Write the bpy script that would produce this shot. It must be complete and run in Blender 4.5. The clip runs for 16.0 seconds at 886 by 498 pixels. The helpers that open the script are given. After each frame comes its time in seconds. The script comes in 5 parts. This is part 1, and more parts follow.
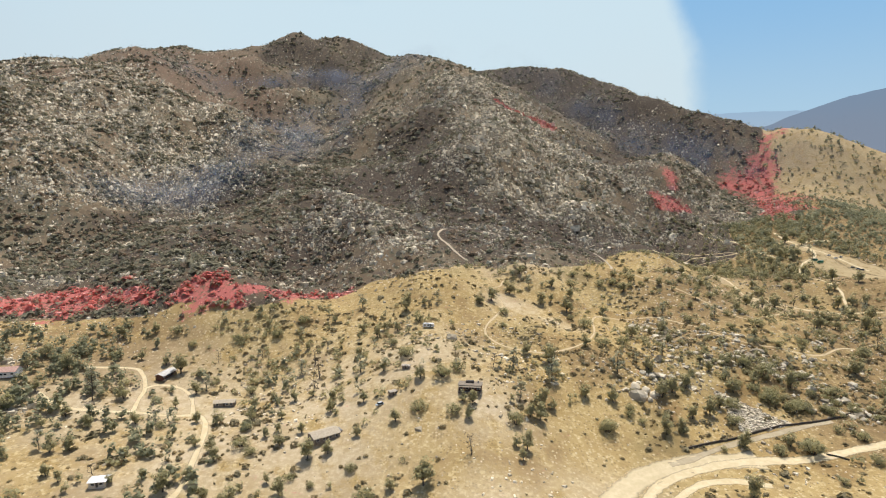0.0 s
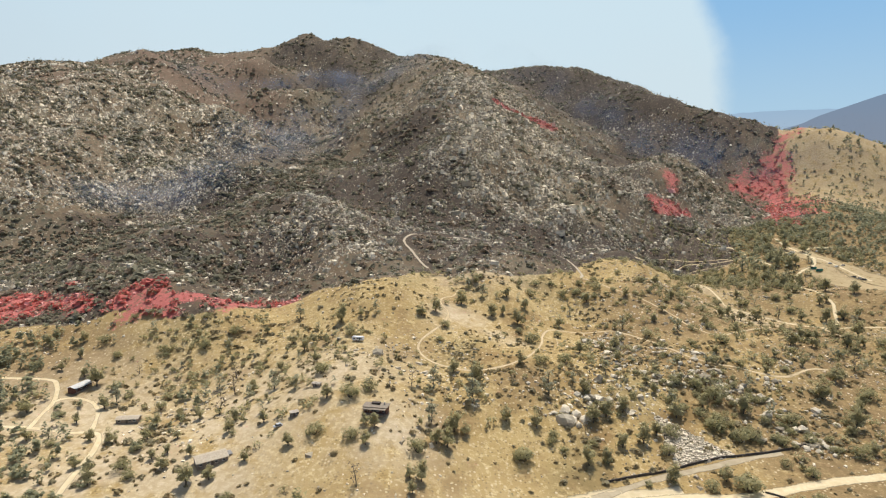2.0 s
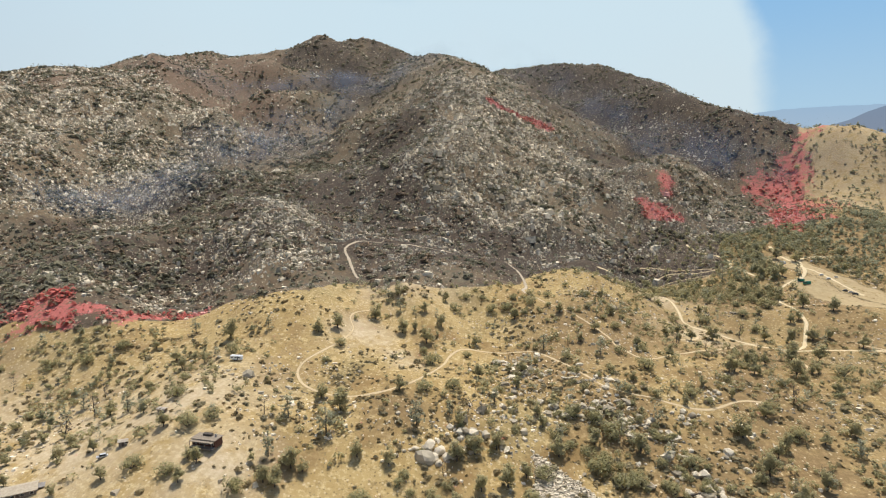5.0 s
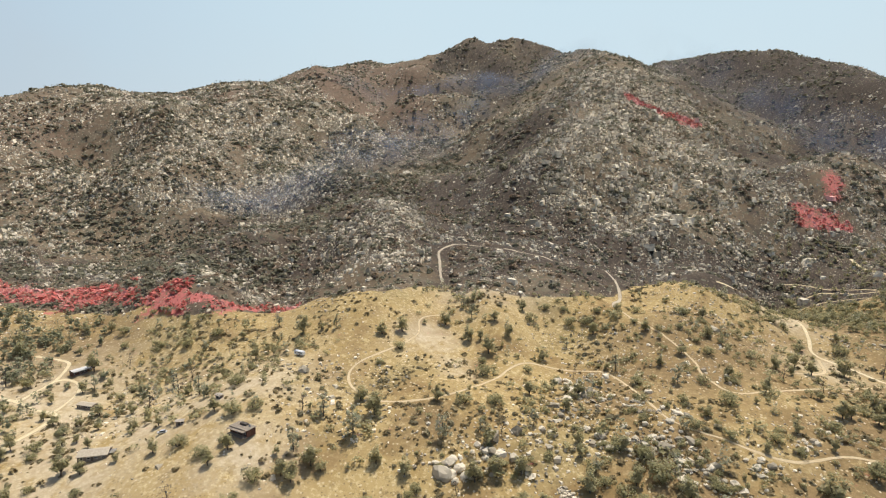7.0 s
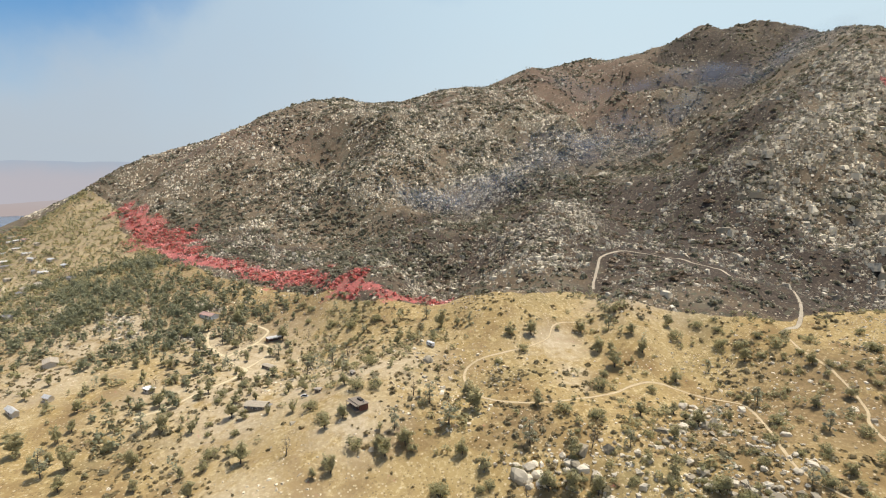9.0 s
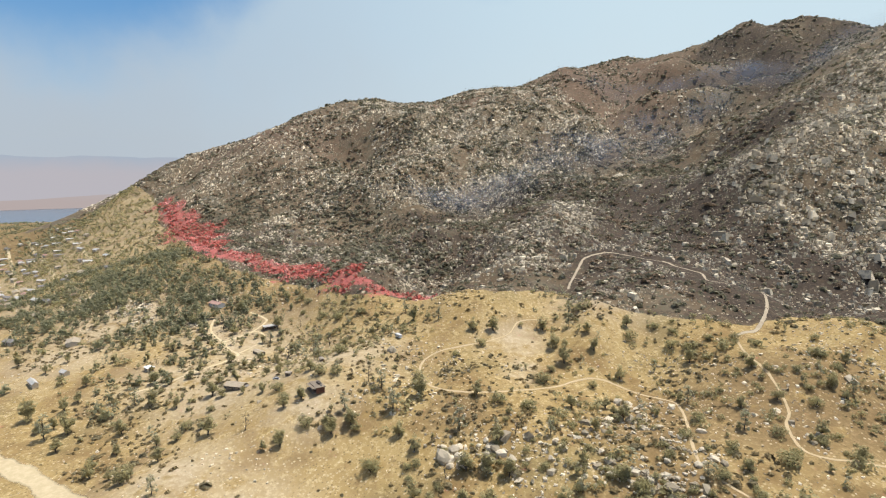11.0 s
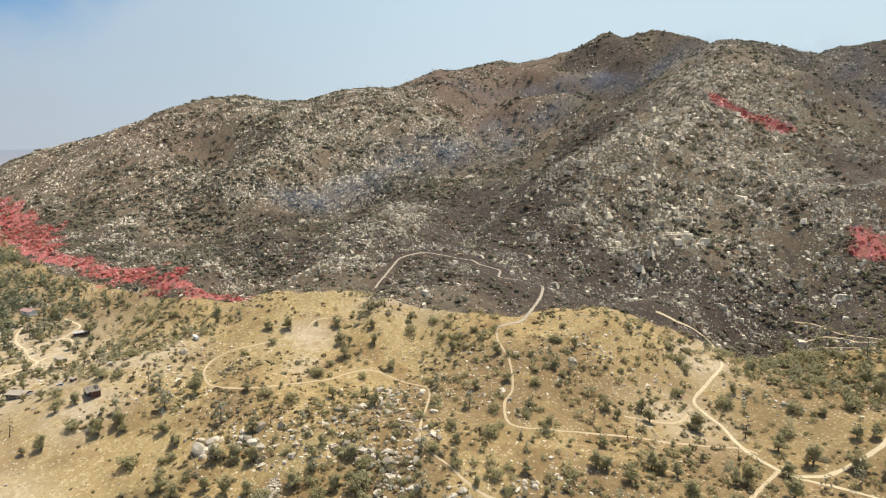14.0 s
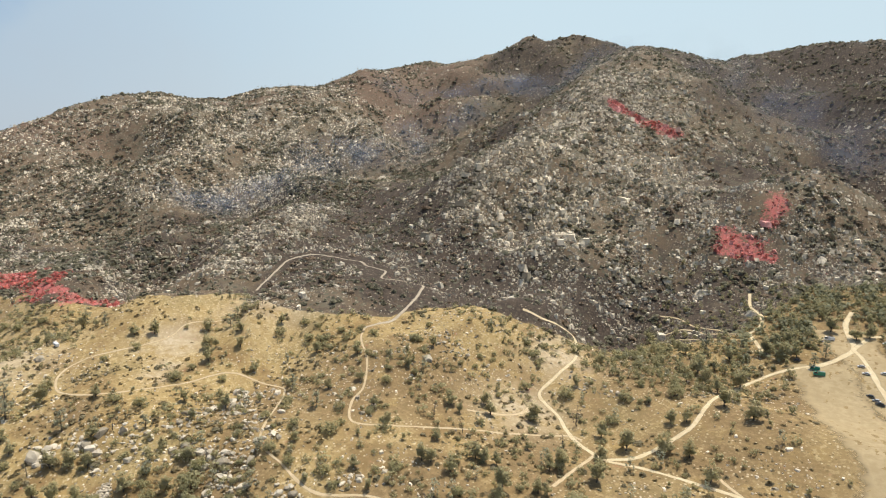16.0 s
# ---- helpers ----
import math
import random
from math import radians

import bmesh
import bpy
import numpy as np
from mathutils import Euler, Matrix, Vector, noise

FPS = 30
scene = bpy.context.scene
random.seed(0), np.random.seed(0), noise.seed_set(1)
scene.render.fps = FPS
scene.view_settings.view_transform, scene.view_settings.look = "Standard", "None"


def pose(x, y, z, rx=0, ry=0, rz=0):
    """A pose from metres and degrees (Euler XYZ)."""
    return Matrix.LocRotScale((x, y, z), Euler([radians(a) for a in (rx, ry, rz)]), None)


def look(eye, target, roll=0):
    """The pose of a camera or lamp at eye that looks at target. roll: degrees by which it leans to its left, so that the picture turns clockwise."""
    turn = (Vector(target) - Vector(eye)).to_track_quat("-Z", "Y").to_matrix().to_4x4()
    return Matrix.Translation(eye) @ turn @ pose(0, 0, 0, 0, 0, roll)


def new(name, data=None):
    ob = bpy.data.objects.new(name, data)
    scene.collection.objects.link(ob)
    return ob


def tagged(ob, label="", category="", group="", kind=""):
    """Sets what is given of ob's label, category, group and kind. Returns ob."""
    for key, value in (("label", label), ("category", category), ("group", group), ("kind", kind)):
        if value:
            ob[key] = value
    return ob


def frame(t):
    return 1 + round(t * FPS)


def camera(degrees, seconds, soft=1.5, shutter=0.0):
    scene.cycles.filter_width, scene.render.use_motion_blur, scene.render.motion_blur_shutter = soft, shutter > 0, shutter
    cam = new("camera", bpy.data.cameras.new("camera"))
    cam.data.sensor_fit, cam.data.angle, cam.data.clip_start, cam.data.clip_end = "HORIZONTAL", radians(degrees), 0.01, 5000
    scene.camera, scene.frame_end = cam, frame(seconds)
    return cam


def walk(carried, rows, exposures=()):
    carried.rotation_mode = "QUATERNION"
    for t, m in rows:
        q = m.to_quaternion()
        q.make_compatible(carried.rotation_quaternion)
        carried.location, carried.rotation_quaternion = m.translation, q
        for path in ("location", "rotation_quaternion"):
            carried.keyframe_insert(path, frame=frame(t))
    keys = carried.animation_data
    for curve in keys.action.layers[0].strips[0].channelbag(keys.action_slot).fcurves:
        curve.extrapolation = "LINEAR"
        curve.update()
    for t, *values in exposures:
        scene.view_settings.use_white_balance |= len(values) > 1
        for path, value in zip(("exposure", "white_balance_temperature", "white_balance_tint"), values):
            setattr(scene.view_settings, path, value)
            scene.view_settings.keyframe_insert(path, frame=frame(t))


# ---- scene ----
cam = camera(75.40, 16.0, soft=1.15)
# seconds, eye x y z, yaw to the left, pitch up, lean
PATH = [
    (0.0, 0.00, 0.00, 150.00, 0.05, -7.54, -0.37),
    (0.5, 14.85, 5.64, 150.59, 0.79, -7.50, -0.40),
    (1.0, 29.66, 11.29, 151.18, 1.41, -7.51, -0.35),
    (1.5, 44.46, 16.98, 151.80, 2.09, -7.52, -0.31),
    (2.0, 59.23, 22.74, 152.46, 2.84, -7.50, -0.38),
    (2.5, 73.99, 28.55, 153.13, 3.56, -7.52, -0.38),
    (3.0, 88.69, 34.44, 153.82, 4.29, -7.52, -0.41),
    (3.5, 103.33, 40.39, 154.52, 5.03, -7.53, -0.45),
    (4.0, 117.88, 46.44, 155.22, 5.87, -7.55, -0.47),
    (4.2, 123.65, 48.88, 155.49, 6.17, -7.53, -0.48),
    (6.3, 183.70, 74.83, 158.17, 8.59, -7.55, -0.53),
    (6.5, 189.38, 77.34, 158.45, 9.83, -7.53, -0.52),
    (7.0, 203.50, 83.77, 159.23, 23.00, -7.40, -0.74),
    (7.5, 217.61, 90.25, 160.06, 32.70, -7.27, -0.76),
    (8.0, 231.74, 96.70, 160.95, 38.08, -7.21, -0.75),
    (8.5, 245.90, 103.06, 161.87, 43.00, -7.19, -0.72),
    (8.7, 251.57, 105.57, 162.26, 44.17, -7.22, -0.70),
    (10.8, 311.25, 131.45, 166.68, 50.56, -7.49, -0.17),
    (11.0, 316.88, 133.97, 167.22, 50.63, -7.53, -0.16),
    (11.5, 330.84, 140.43, 168.91, 50.71, -7.65, -0.09),
    (12.0, 344.71, 147.04, 170.79, 50.46, -7.70, -0.10),
    (12.5, 358.55, 153.76, 172.73, 48.71, -7.80, -0.04),
    (13.0, 372.39, 160.47, 174.63, 46.24, -7.87, 0.12),
    (13.5, 386.23, 167.19, 176.41, 43.57, -7.96, 0.23),
    (14.0, 400.05, 173.97, 178.07, 41.51, -8.04, 0.27),
    (14.5, 413.89, 180.87, 179.63, 39.82, -8.08, 0.37),
    (15.0, 427.74, 187.89, 181.08, 38.43, -8.11, 0.43),
    (15.5, 441.57, 195.02, 182.46, 37.23, -8.18, 0.47),
    (16.0, 455.37, 202.21, 183.80, 36.25, -8.21, 0.54),
]
walk(cam, [(t, pose(x, y, z, 90 + pitch, 0, yaw) @ pose(0, 0, 0, 0, 0, roll)) for t, x, y, z, yaw, pitch, roll in PATH])

# ------------------------------------------------------------------ light
SUN_ELEV, SUN_AZ = 71.0, 12.0          # degrees; azimuth from +y towards +x
world = bpy.data.worlds.new("sky")
scene.world = world
world.use_nodes = True
wn = world.node_tree
sky = wn.nodes.new("ShaderNodeTexSky")
sky.sky_type, sky.sun_disc = "NISHITA", False
sky.sun_elevation, sky.sun_rotation = radians(SUN_ELEV), radians(SUN_AZ)
sky.air_density, sky.dust_density, sky.ozone_density, sky.altitude = 1.0, 4.0, 1.0, 900
wn.nodes["Background"].inputs["Strength"].default_value = 0.135
wn.links.new(sky.outputs[0], wn.nodes["Background"].inputs["Color"])
sun = new("sun", bpy.data.lights.new("sun", "SUN"))
sun.data.energy, sun.data.angle, sun.data.color = 4.2, radians(0.6), (1.0, 0.95, 0.86)
sd = Vector((math.sin(radians(SUN_AZ)) * math.cos(radians(SUN_ELEV)), math.cos(radians(SUN_AZ)) * math.cos(radians(SUN_ELEV)), math.sin(radians(SUN_ELEV))))
sun.matrix_world = look(sd * 3000, (0, 0, 0))
scene.view_settings.exposure = 0.0

RNG = np.random.default_rng(7)


# ------------------------------------------------------------------ materials
class Nodes:
    """A short way to write a node material."""

    def __init__(self, name, rough=0.9, spec=0.2):
        self.mat = bpy.data.materials.new(name)
        self.mat.use_nodes = True
        self.tree = self.mat.node_tree
        self.bsdf = self.tree.nodes["Principled BSDF"]
        self.bsdf.inputs["Roughness"].default_value = rough
        self.bsdf.inputs["Specular IOR Level"].default_value = spec
        self.coord = self.tree.nodes.new("ShaderNodeTexCoord").outputs["Object"]

    def put(self, socket, value):
        if isinstance(value, bpy.types.NodeSocket):
            self.tree.links.new(value, socket)
        elif isinstance(value, tuple) and len(value) == 3 and socket.type == "RGBA":
            socket.default_value = (*value, 1)
        else:
            socket.default_value = value

    def noise(self, size, detail=4, rough=0.6, dim="3D", stretch=None):
        n = self.tree.nodes.new("ShaderNodeTexNoise")
        n.inputs["Scale"].default_value, n.inputs["Detail"].default_value, n.inputs["Roughness"].default_value = 1 / size, detail, rough
        v = self.coord
        if stretch:
            m = self.tree.nodes.new("ShaderNodeMapping")
            m.inputs["Scale"].default_value = stretch
            self.tree.links.new(v, m.inputs["Vector"])
            v = m.outputs[0]
        self.tree.links.new(v, n.inputs["Vector"])
        return n.outputs["Fac"]

    def ramp(self, fac, a, b, lo=0.0, hi=1.0):
        n = self.tree.nodes.new("ShaderNodeMapRange")
        n.interpolation_type = "SMOOTHSTEP"
        self.put(n.inputs["Value"], fac)
        n.inputs["From Min"].default_value, n.inputs["From Max"].default_value = a, b
        n.inputs["To Min"].default_value, n.inputs["To Max"].default_value = lo, hi
        return n.outputs[0]

    def math(self, op, a, b):
        n = self.tree.nodes.new("ShaderNodeMath")
        n.operation = op
        self.put(n.inputs[0], a), self.put(n.inputs[1], b)
        return n.outputs[0]

    def mix(self, fac, a, b):
        n = self.tree.nodes.new("ShaderNodeMix")
        n.data_type = "RGBA"
        self.put(n.inputs[0], fac), self.put(n.inputs[6], a), self.put(n.inputs[7], b)
        return n.outputs[2]

    def cells(self, size):
        """Distance to the nearest of many scattered points, and a chance for each."""
        n = self.tree.nodes.new("ShaderNodeTexVoronoi")
        n.inputs["Scale"].default_value = 1 / size
        self.tree.links.new(self.coord, n.inputs["Vector"])
        sep = self.tree.nodes.new("ShaderNodeSeparateColor")
        self.tree.links.new(n.outputs["Color"], sep.inputs[0])
        return n.outputs["Distance"], sep.outputs[0], sep.outputs[1]

    def attr(self, name):
        n = self.tree.nodes.new("ShaderNodeAttribute")
        n.attribute_name = name
        return n.outputs["Fac"]

    def island(self):
        return self.tree.nodes.new("ShaderNodeNewGeometry").outputs["Random Per Island"]

    def chance(self):
        return self.tree.nodes.new("ShaderNodeObjectInfo").outputs["Random"]

    def bump(self, height, strength, far):
        n = self.tree.nodes.new("ShaderNodeBump")
        n.inputs["Strength"].default_value, n.inputs["Distance"].default_value = strength, far
        self.put(n.inputs["Height"], height)
        self.tree.links.new(n.outputs[0], self.bsdf.inputs["Normal"])
        return self

    def leafy(self, color, share=0.4):
        """Light shines through, as through leaves."""
        thin, both = self.tree.nodes.new("ShaderNodeBsdfTranslucent"), self.tree.nodes.new("ShaderNodeMixShader")
        both.inputs[0].default_value = share
        self.put(thin.inputs["Color"], color)
        self.tree.links.new(self.bsdf.outputs[0], both.inputs[1])
        self.tree.links.new(thin.outputs[0], both.inputs[2])
        self.tree.links.new(both.outputs[0], self.tree.nodes["Material Output"].inputs["Surface"])
        return self.done(color)

    def done(self, color):
        self.put(self.bsdf.inputs["Base Color"], color)
        return self.mat


def ground_material():
    m = Nodes("dry_ground", 0.95, 0.1)
    big, mid, small, fine = m.noise(70, 3), m.noise(14, 5, 0.65), m.noise(2.6, 5, 0.7), m.noise(0.7, 3, 0.6)
    gold, pale, brown, tan = (0.360, 0.252, 0.104), (0.565, 0.440, 0.230), (0.225, 0.142, 0.060), (0.445, 0.328, 0.147)
    patch, clump = m.noise(28, 5, 0.65), m.noise(6, 5, 0.7)
    grass = m.mix(m.ramp(mid, 0.36, 0.64), gold, tan)
    grass = m.mix(m.ramp(patch, 0.44, 0.64, 0, 0.8), grass, brown)
    grass = m.mix(m.ramp(big, 0.52, 0.70, 0, 0.6), grass, (0.23, 0.185, 0.085))
    grass = m.mix(m.ramp(clump, 0.54, 0.68, 0, 0.6), grass, (0.19, 0.135, 0.06))
    grass = m.mix(m.math("MULTIPLY", m.ramp(small, 0.50, 0.64), m.ramp(patch, 0.66, 0.40, 0, 1)), grass, pale)
    grass = m.mix(m.ramp(fine, 0.60, 0.74, 0, 0.45), grass, brown)
    grass = m.mix(m.math("MULTIPLY", m.attr("tawny"), m.ramp(mid, 0.25, 0.5)), grass, m.mix(m.ramp(small, 0.4, 0.7), (0.215, 0.146, 0.07), (0.31, 0.216, 0.106)))
    d, pick, tone = m.cells(1.5)
    grass = m.mix(m.math("MULTIPLY", m.ramp(d, 0.25, 0.45, 0.75, 0), m.ramp(m.math("ADD", pick, m.math("MULTIPLY", m.math("SUBTRACT", clump, 0.5), 1.2)), 0.62, 0.70)), grass, m.mix(tone, (0.15, 0.105, 0.048), (0.255, 0.195, 0.095)))
    d, pick, tone = m.cells(1.9)
    grass = m.mix(m.math("MULTIPLY", m.ramp(d, 0.22, 0.40, 0.8, 0), m.ramp(m.math("ADD", pick, m.math("MULTIPLY", m.math("SUBTRACT", mid, 0.5), 1.0)), 0.72, 0.80)), grass, m.mix(tone, (0.50, 0.395, 0.215), (0.66, 0.55, 0.36)))
    bare = m.mix(m.ramp(small, 0.4, 0.65), (0.46, 0.36, 0.22), (0.55, 0.45, 0.30))
    grass = m.mix(m.math("MULTIPLY", m.attr("bare"), m.ramp(mid, 0.30, 0.55)), grass, bare)
    ash, char, umber, dust = (0.147, 0.114, 0.081), (0.062, 0.048, 0.037), (0.138, 0.100, 0.062), (0.245, 0.185, 0.116)
    burnt = m.mix(m.ramp(mid, 0.36, 0.64), umber, dust)
    rust = m.noise(46, 4, 0.6)
    burnt = m.mix(m.ramp(rust, 0.48, 0.34, 0, 0.6), burnt, (0.165, 0.150, 0.106))
    burnt = m.mix(m.ramp(patch, 0.50, 0.64, 0, 0.7), burnt, (0.122, 0.116, 0.078))
    burnt = m.mix(m.math("MULTIPLY", m.attr("rust"), m.ramp(mid, 0.30, 0.52, 0.35, 0.9)), burnt, m.mix(m.ramp(small, 0.4, 0.65), (0.165, 0.108, 0.074), (0.235, 0.158, 0.108)))
    burnt = m.mix(m.ramp(small, 0.52, 0.66, 0, 0.6), burnt, ash)
    scorch = m.mix(m.ramp(small, 0.48, 0.68), char, ash)
    deep = m.math("ADD", m.attr("char"), m.math("MULTIPLY", m.math("SUBTRACT", m.math("ADD", mid, m.math("MULTIPLY", m.math("SUBTRACT", small, 0.5), 0.8)), 0.5), 2.2))
    burnt = m.mix(m.ramp(deep, 0.15, 0.85), burnt, scorch)
    # low grey-green regrowth
    d, pick, tone = m.cells(5.0)
    burnt = m.mix(m.math("MULTIPLY", m.ramp(d, 0.34, 0.52, 0.8, 0), m.ramp(m.math("SUBTRACT", pick, m.math("MULTIPLY", m.attr("char"), 0.35)), 0.46, 0.56)), burnt, m.mix(tone, (0.062, 0.062, 0.042), (0.15, 0.142, 0.094)))
    # chips of stone too small to build
    d, pick, tone = m.cells(2.4)
    burnt = m.mix(m.math("MULTIPLY", m.ramp(d, 0.26, 0.38, 0.9, 0), m.ramp(m.math("ADD", pick, m.math("SUBTRACT", m.math("MULTIPLY", m.math("SUBTRACT", mid, 0.5), 1.2), m.math("ADD", m.math("MULTIPLY", m.attr("char"), 0.3), m.math("MULTIPLY", m.attr("rust"), 0.2)))), 0.54, 0.62)), burnt, m.mix(tone, (0.24, 0.195, 0.13), (0.54, 0.455, 0.32)))
    edge = m.math("ADD", m.attr("burn"), m.math("MULTIPLY", m.math("SUBTRACT", small, 0.5), 0.9))
    color = m.mix(m.ramp(edge, 0.42, 0.58), grass, burnt)
    red = m.math("ADD", m.math("MULTIPLY", m.attr("red"), 0.88), m.math("MULTIPLY", m.math("SUBTRACT", m.math("ADD", m.math("MULTIPLY", small, 0.5), m.math("MULTIPLY", mid, 0.5)), 0.53), 4.4))
    color = m.mix(m.ramp(red, 0.36, 0.80, 0, 0.92), color, m.mix(fine, (0.30, 0.072, 0.062), (0.66, 0.225, 0.19)))
    m.bump(m.math("ADD", small, m.math("MULTIPLY", fine, 0.4)), 0.6, 0.5)
    return m.done(color)


def rock_material(name, low, high):
    m = Nodes(name, 0.9, 0.15)
    r, n, f = m.math("FRACT", m.math("ADD", m.island(), m.chance()), 0), m.noise(3.0, 5), m.noise(0.5, 4)
    stone = m.mix(m.ramp(r, 0.1, 0.8), low, high)
    stone = m.mix(m.ramp(n, 0.54, 0.74, 0, 0.5), stone, (0.22, 0.19, 0.15))
    soot = m.math("MULTIPLY", m.attr("char"), m.ramp(m.math("ADD", n, m.math("MULTIPLY", r, 0.3)), 0.60, 0.9, 0, 0.55))
    stone = m.mix(soot, stone, (0.08, 0.068, 0.055))
    red = m.math("SUBTRACT", m.attr("red"), m.math("MULTIPLY", m.math("ADD", n, m.math("SUBTRACT", 1.0, r)), 0.45))
    stone = m.mix(m.ramp(red, 0.05, 0.35, 0, 0.9), stone, m.mix(r, (0.45, 0.11, 0.09), (0.84, 0.40, 0.35)))
    m.bump(f, 0.5, 0.2)
    return m.done(stone)


def leaf_material(name, dark, light, red=True):
    m = Nodes(name, 0.75, 0.2)
    r, n = m.island(), m.noise(1.5, 3)
    c = m.mix(r, dark, light)
    c = m.mix(m.ramp(n, 0.45, 0.7, 0, 0.5), c, tuple(0.6 * v for v in dark))
    if red:
        c = m.mix(m.ramp(m.math("SUBTRACT", m.attr("red"), m.math("MULTIPLY", r, 1.1)), 0.10, 0.32, 0, 0.9), c, m.mix(r, (0.85, 0.27, 0.22), (0.45, 0.09, 0.075)))
    return m.leafy(c, 0.4)


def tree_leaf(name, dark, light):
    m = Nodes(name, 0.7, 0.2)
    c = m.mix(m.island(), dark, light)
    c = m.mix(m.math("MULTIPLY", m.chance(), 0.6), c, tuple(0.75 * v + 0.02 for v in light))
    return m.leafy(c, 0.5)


def plain(name, a, b, size=0.6, rough=0.8, spec=0.3, metal=0.0):
    m = Nodes(name, rough, spec)
    m.bsdf.inputs["Metallic"].default_value = metal
    n = m.noise(size, 5)
    m.bump(n, 0.2, 0.05)
    return m.done(m.mix(m.ramp(n, 0.35, 0.68), a, b))


def trail_material(name, a, b, loose=0.5):
    """Bare earth whose edges break up into the grass; uv.x runs across from 0 to 1."""
    m = Nodes(name, 0.95, 0.1)
    n, big = m.noise(3.5, 5, 0.65), m.noise(14, 3)
    uv = m.tree.nodes.new("ShaderNodeUVMap")
    sep = m.tree.nodes.new("ShaderNodeSeparateXYZ")
    m.tree.links.new(uv.outputs[0], sep.inputs[0])
    side = m.math("ABSOLUTE", m.math("SUBTRACT", sep.outputs[0], 0.5), 0)
    rut = m.ramp(m.math("ABSOLUTE", m.math("SUBTRACT", side, 0.22), 0), 0.02, 0.10)
    c = m.mix(m.ramp(n, 0.35, 0.7), a, b)
    c = m.mix(m.math("MULTIPLY", m.ramp(rut, 0, 1, 0.25, 0), m.ramp(big, 0.45, 0.65)), c, tuple(0.75 * v for v in a))
    fade = m.math("ADD", m.math("ADD", side, m.math("MULTIPLY", m.math("SUBTRACT", n, 0.5), loose)), m.math("MULTIPLY", m.math("SUBTRACT", big, 0.5), 0.35))
    m.put(m.bsdf.inputs["Alpha"], m.ramp(fade, 0.30, 0.49, 1, 0))
    m.bump(n, 0.4, 0.1)
    return m.done(c)


GROUND = ground_material()
ROCK = rock_material("granite", (0.33, 0.278, 0.195), (0.86, 0.745, 0.55))
OLD_ROCK = rock_material("lichened_granite", (0.31, 0.263, 0.185), (0.68, 0.59, 0.44))
SCRUB = leaf_material("dry_scrub", (0.215, 0.185, 0.105), (0.41, 0.345, 0.20))
DEAD = leaf_material("burnt_scrub", (0.175, 0.160, 0.105), (0.375, 0.345, 0.228))
WEED = leaf_material("dry_weeds", (0.19, 0.15, 0.075), (0.38, 0.295, 0.15))
CHARRED = leaf_material("scorched_brush", (0.20, 0.150, 0.100), (0.42, 0.315, 0.21))
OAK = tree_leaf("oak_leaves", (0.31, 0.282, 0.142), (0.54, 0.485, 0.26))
FOREST = tree_leaf("forest_leaves", (0.205, 0.205, 0.118), (0.42, 0.412, 0.25))
PINE = tree_leaf("pine_needles", (0.28, 0.28, 0.18), (0.51, 0.50, 0.335))
GREEN = tree_leaf("green_leaves", (0.27, 0.25, 0.12), (0.475, 0.435, 0.225))
BARK = plain("bark", (0.075, 0.06, 0.047), (0.16, 0.13, 0.10))
TRAIL = trail_material("trail_dust", (0.50, 0.385, 0.225), (0.60, 0.48, 0.30))
ROAD = trail_material("road_dust", (0.57, 0.46, 0.275), (0.69, 0.57, 0.365), 0.3)
TAR = trail_material("worn_road", (0.53, 0.43, 0.26), (0.64, 0.53, 0.34), 0.2)
ASH_TRAIL = trail_material("ashy_trail_dust", (0.40, 0.33, 0.235), (0.50, 0.425, 0.31))
LANE = trail_material("lane_gravel", (0.38, 0.31, 0.20), (0.47, 0.39, 0.265), 0.3)
LOT = trail_material("lot_dust", (0.37, 0.28, 0.15), (0.45, 0.35, 0.20), 0.12)


# ------------------------------------------------------------------ meshes
def mesh_of(name, verts, faces, mat, attrs=None, smooth=False):
    """A mesh from arrays; faces all have the same number of corners."""
    verts, faces = np.asarray(verts, np.float32), np.asarray(faces, np.int32)
    me = bpy.data.meshes.new(name)
    n, k = faces.shape
    me.vertices.add(len(verts)), me.loops.add(n * k), me.polygons.add(n)
    me.vertices.foreach_set("co", verts.ravel())
    me.loops.foreach_set("vertex_index", faces.ravel())
    me.polygons.foreach_set("loop_start", np.arange(0, n * k, k, dtype=np.int32))
    me.polygons.foreach_set("use_smooth", np.full(n, smooth))
    for key, values in (attrs or {}).items():
        me.attributes.new(key, "FLOAT", "POINT").data.foreach_set("value", np.asarray(values, np.float32))
    me.materials.append(mat)
    me.update(calc_edges=True)
    return me


def part(name, bm, material, parent, label=""):
    me = bpy.data.meshes.new(name)
    bm.to_mesh(me)
    bm.free()
    me.materials.append(material)
    ob = new(name, me)
    ob.parent = parent
    return tagged(ob, label)


# ------------------------------------------------------------------ landform
# hills: x, y, height, half length, half width, turn in degrees
MOUNTAIN = [
    (-430, 2009, 385, 482, 291, 8), (-805, 1494, 293, 433, 481, 75), (-858, 781, 265, 370, 301, 149), (-1171, 560, 141, 388, 224, -38),
    (-338, 2015, 95, 263, 78, 33), (33, 1655, 253, 475, 277, 98), (53, 1204, 169, 393, 272, 25), (606, 1958, 317, 536, 384, -52),
    (520, 1577, 167, 328, 108, -49), (868, 1235, 116, 769, 121, -21), (-627, 1088, 115, 358, 160, -36), (-1058, 1865, 248, 571, 518, -31),
    (201, 2372, 370, 620, 290, -11), (-144, 1671, 139, 503, 269, 62), (-1375, 942, 177, 532, 222, 12), (-1815, 1318, 300, 291, 298, 0),
]
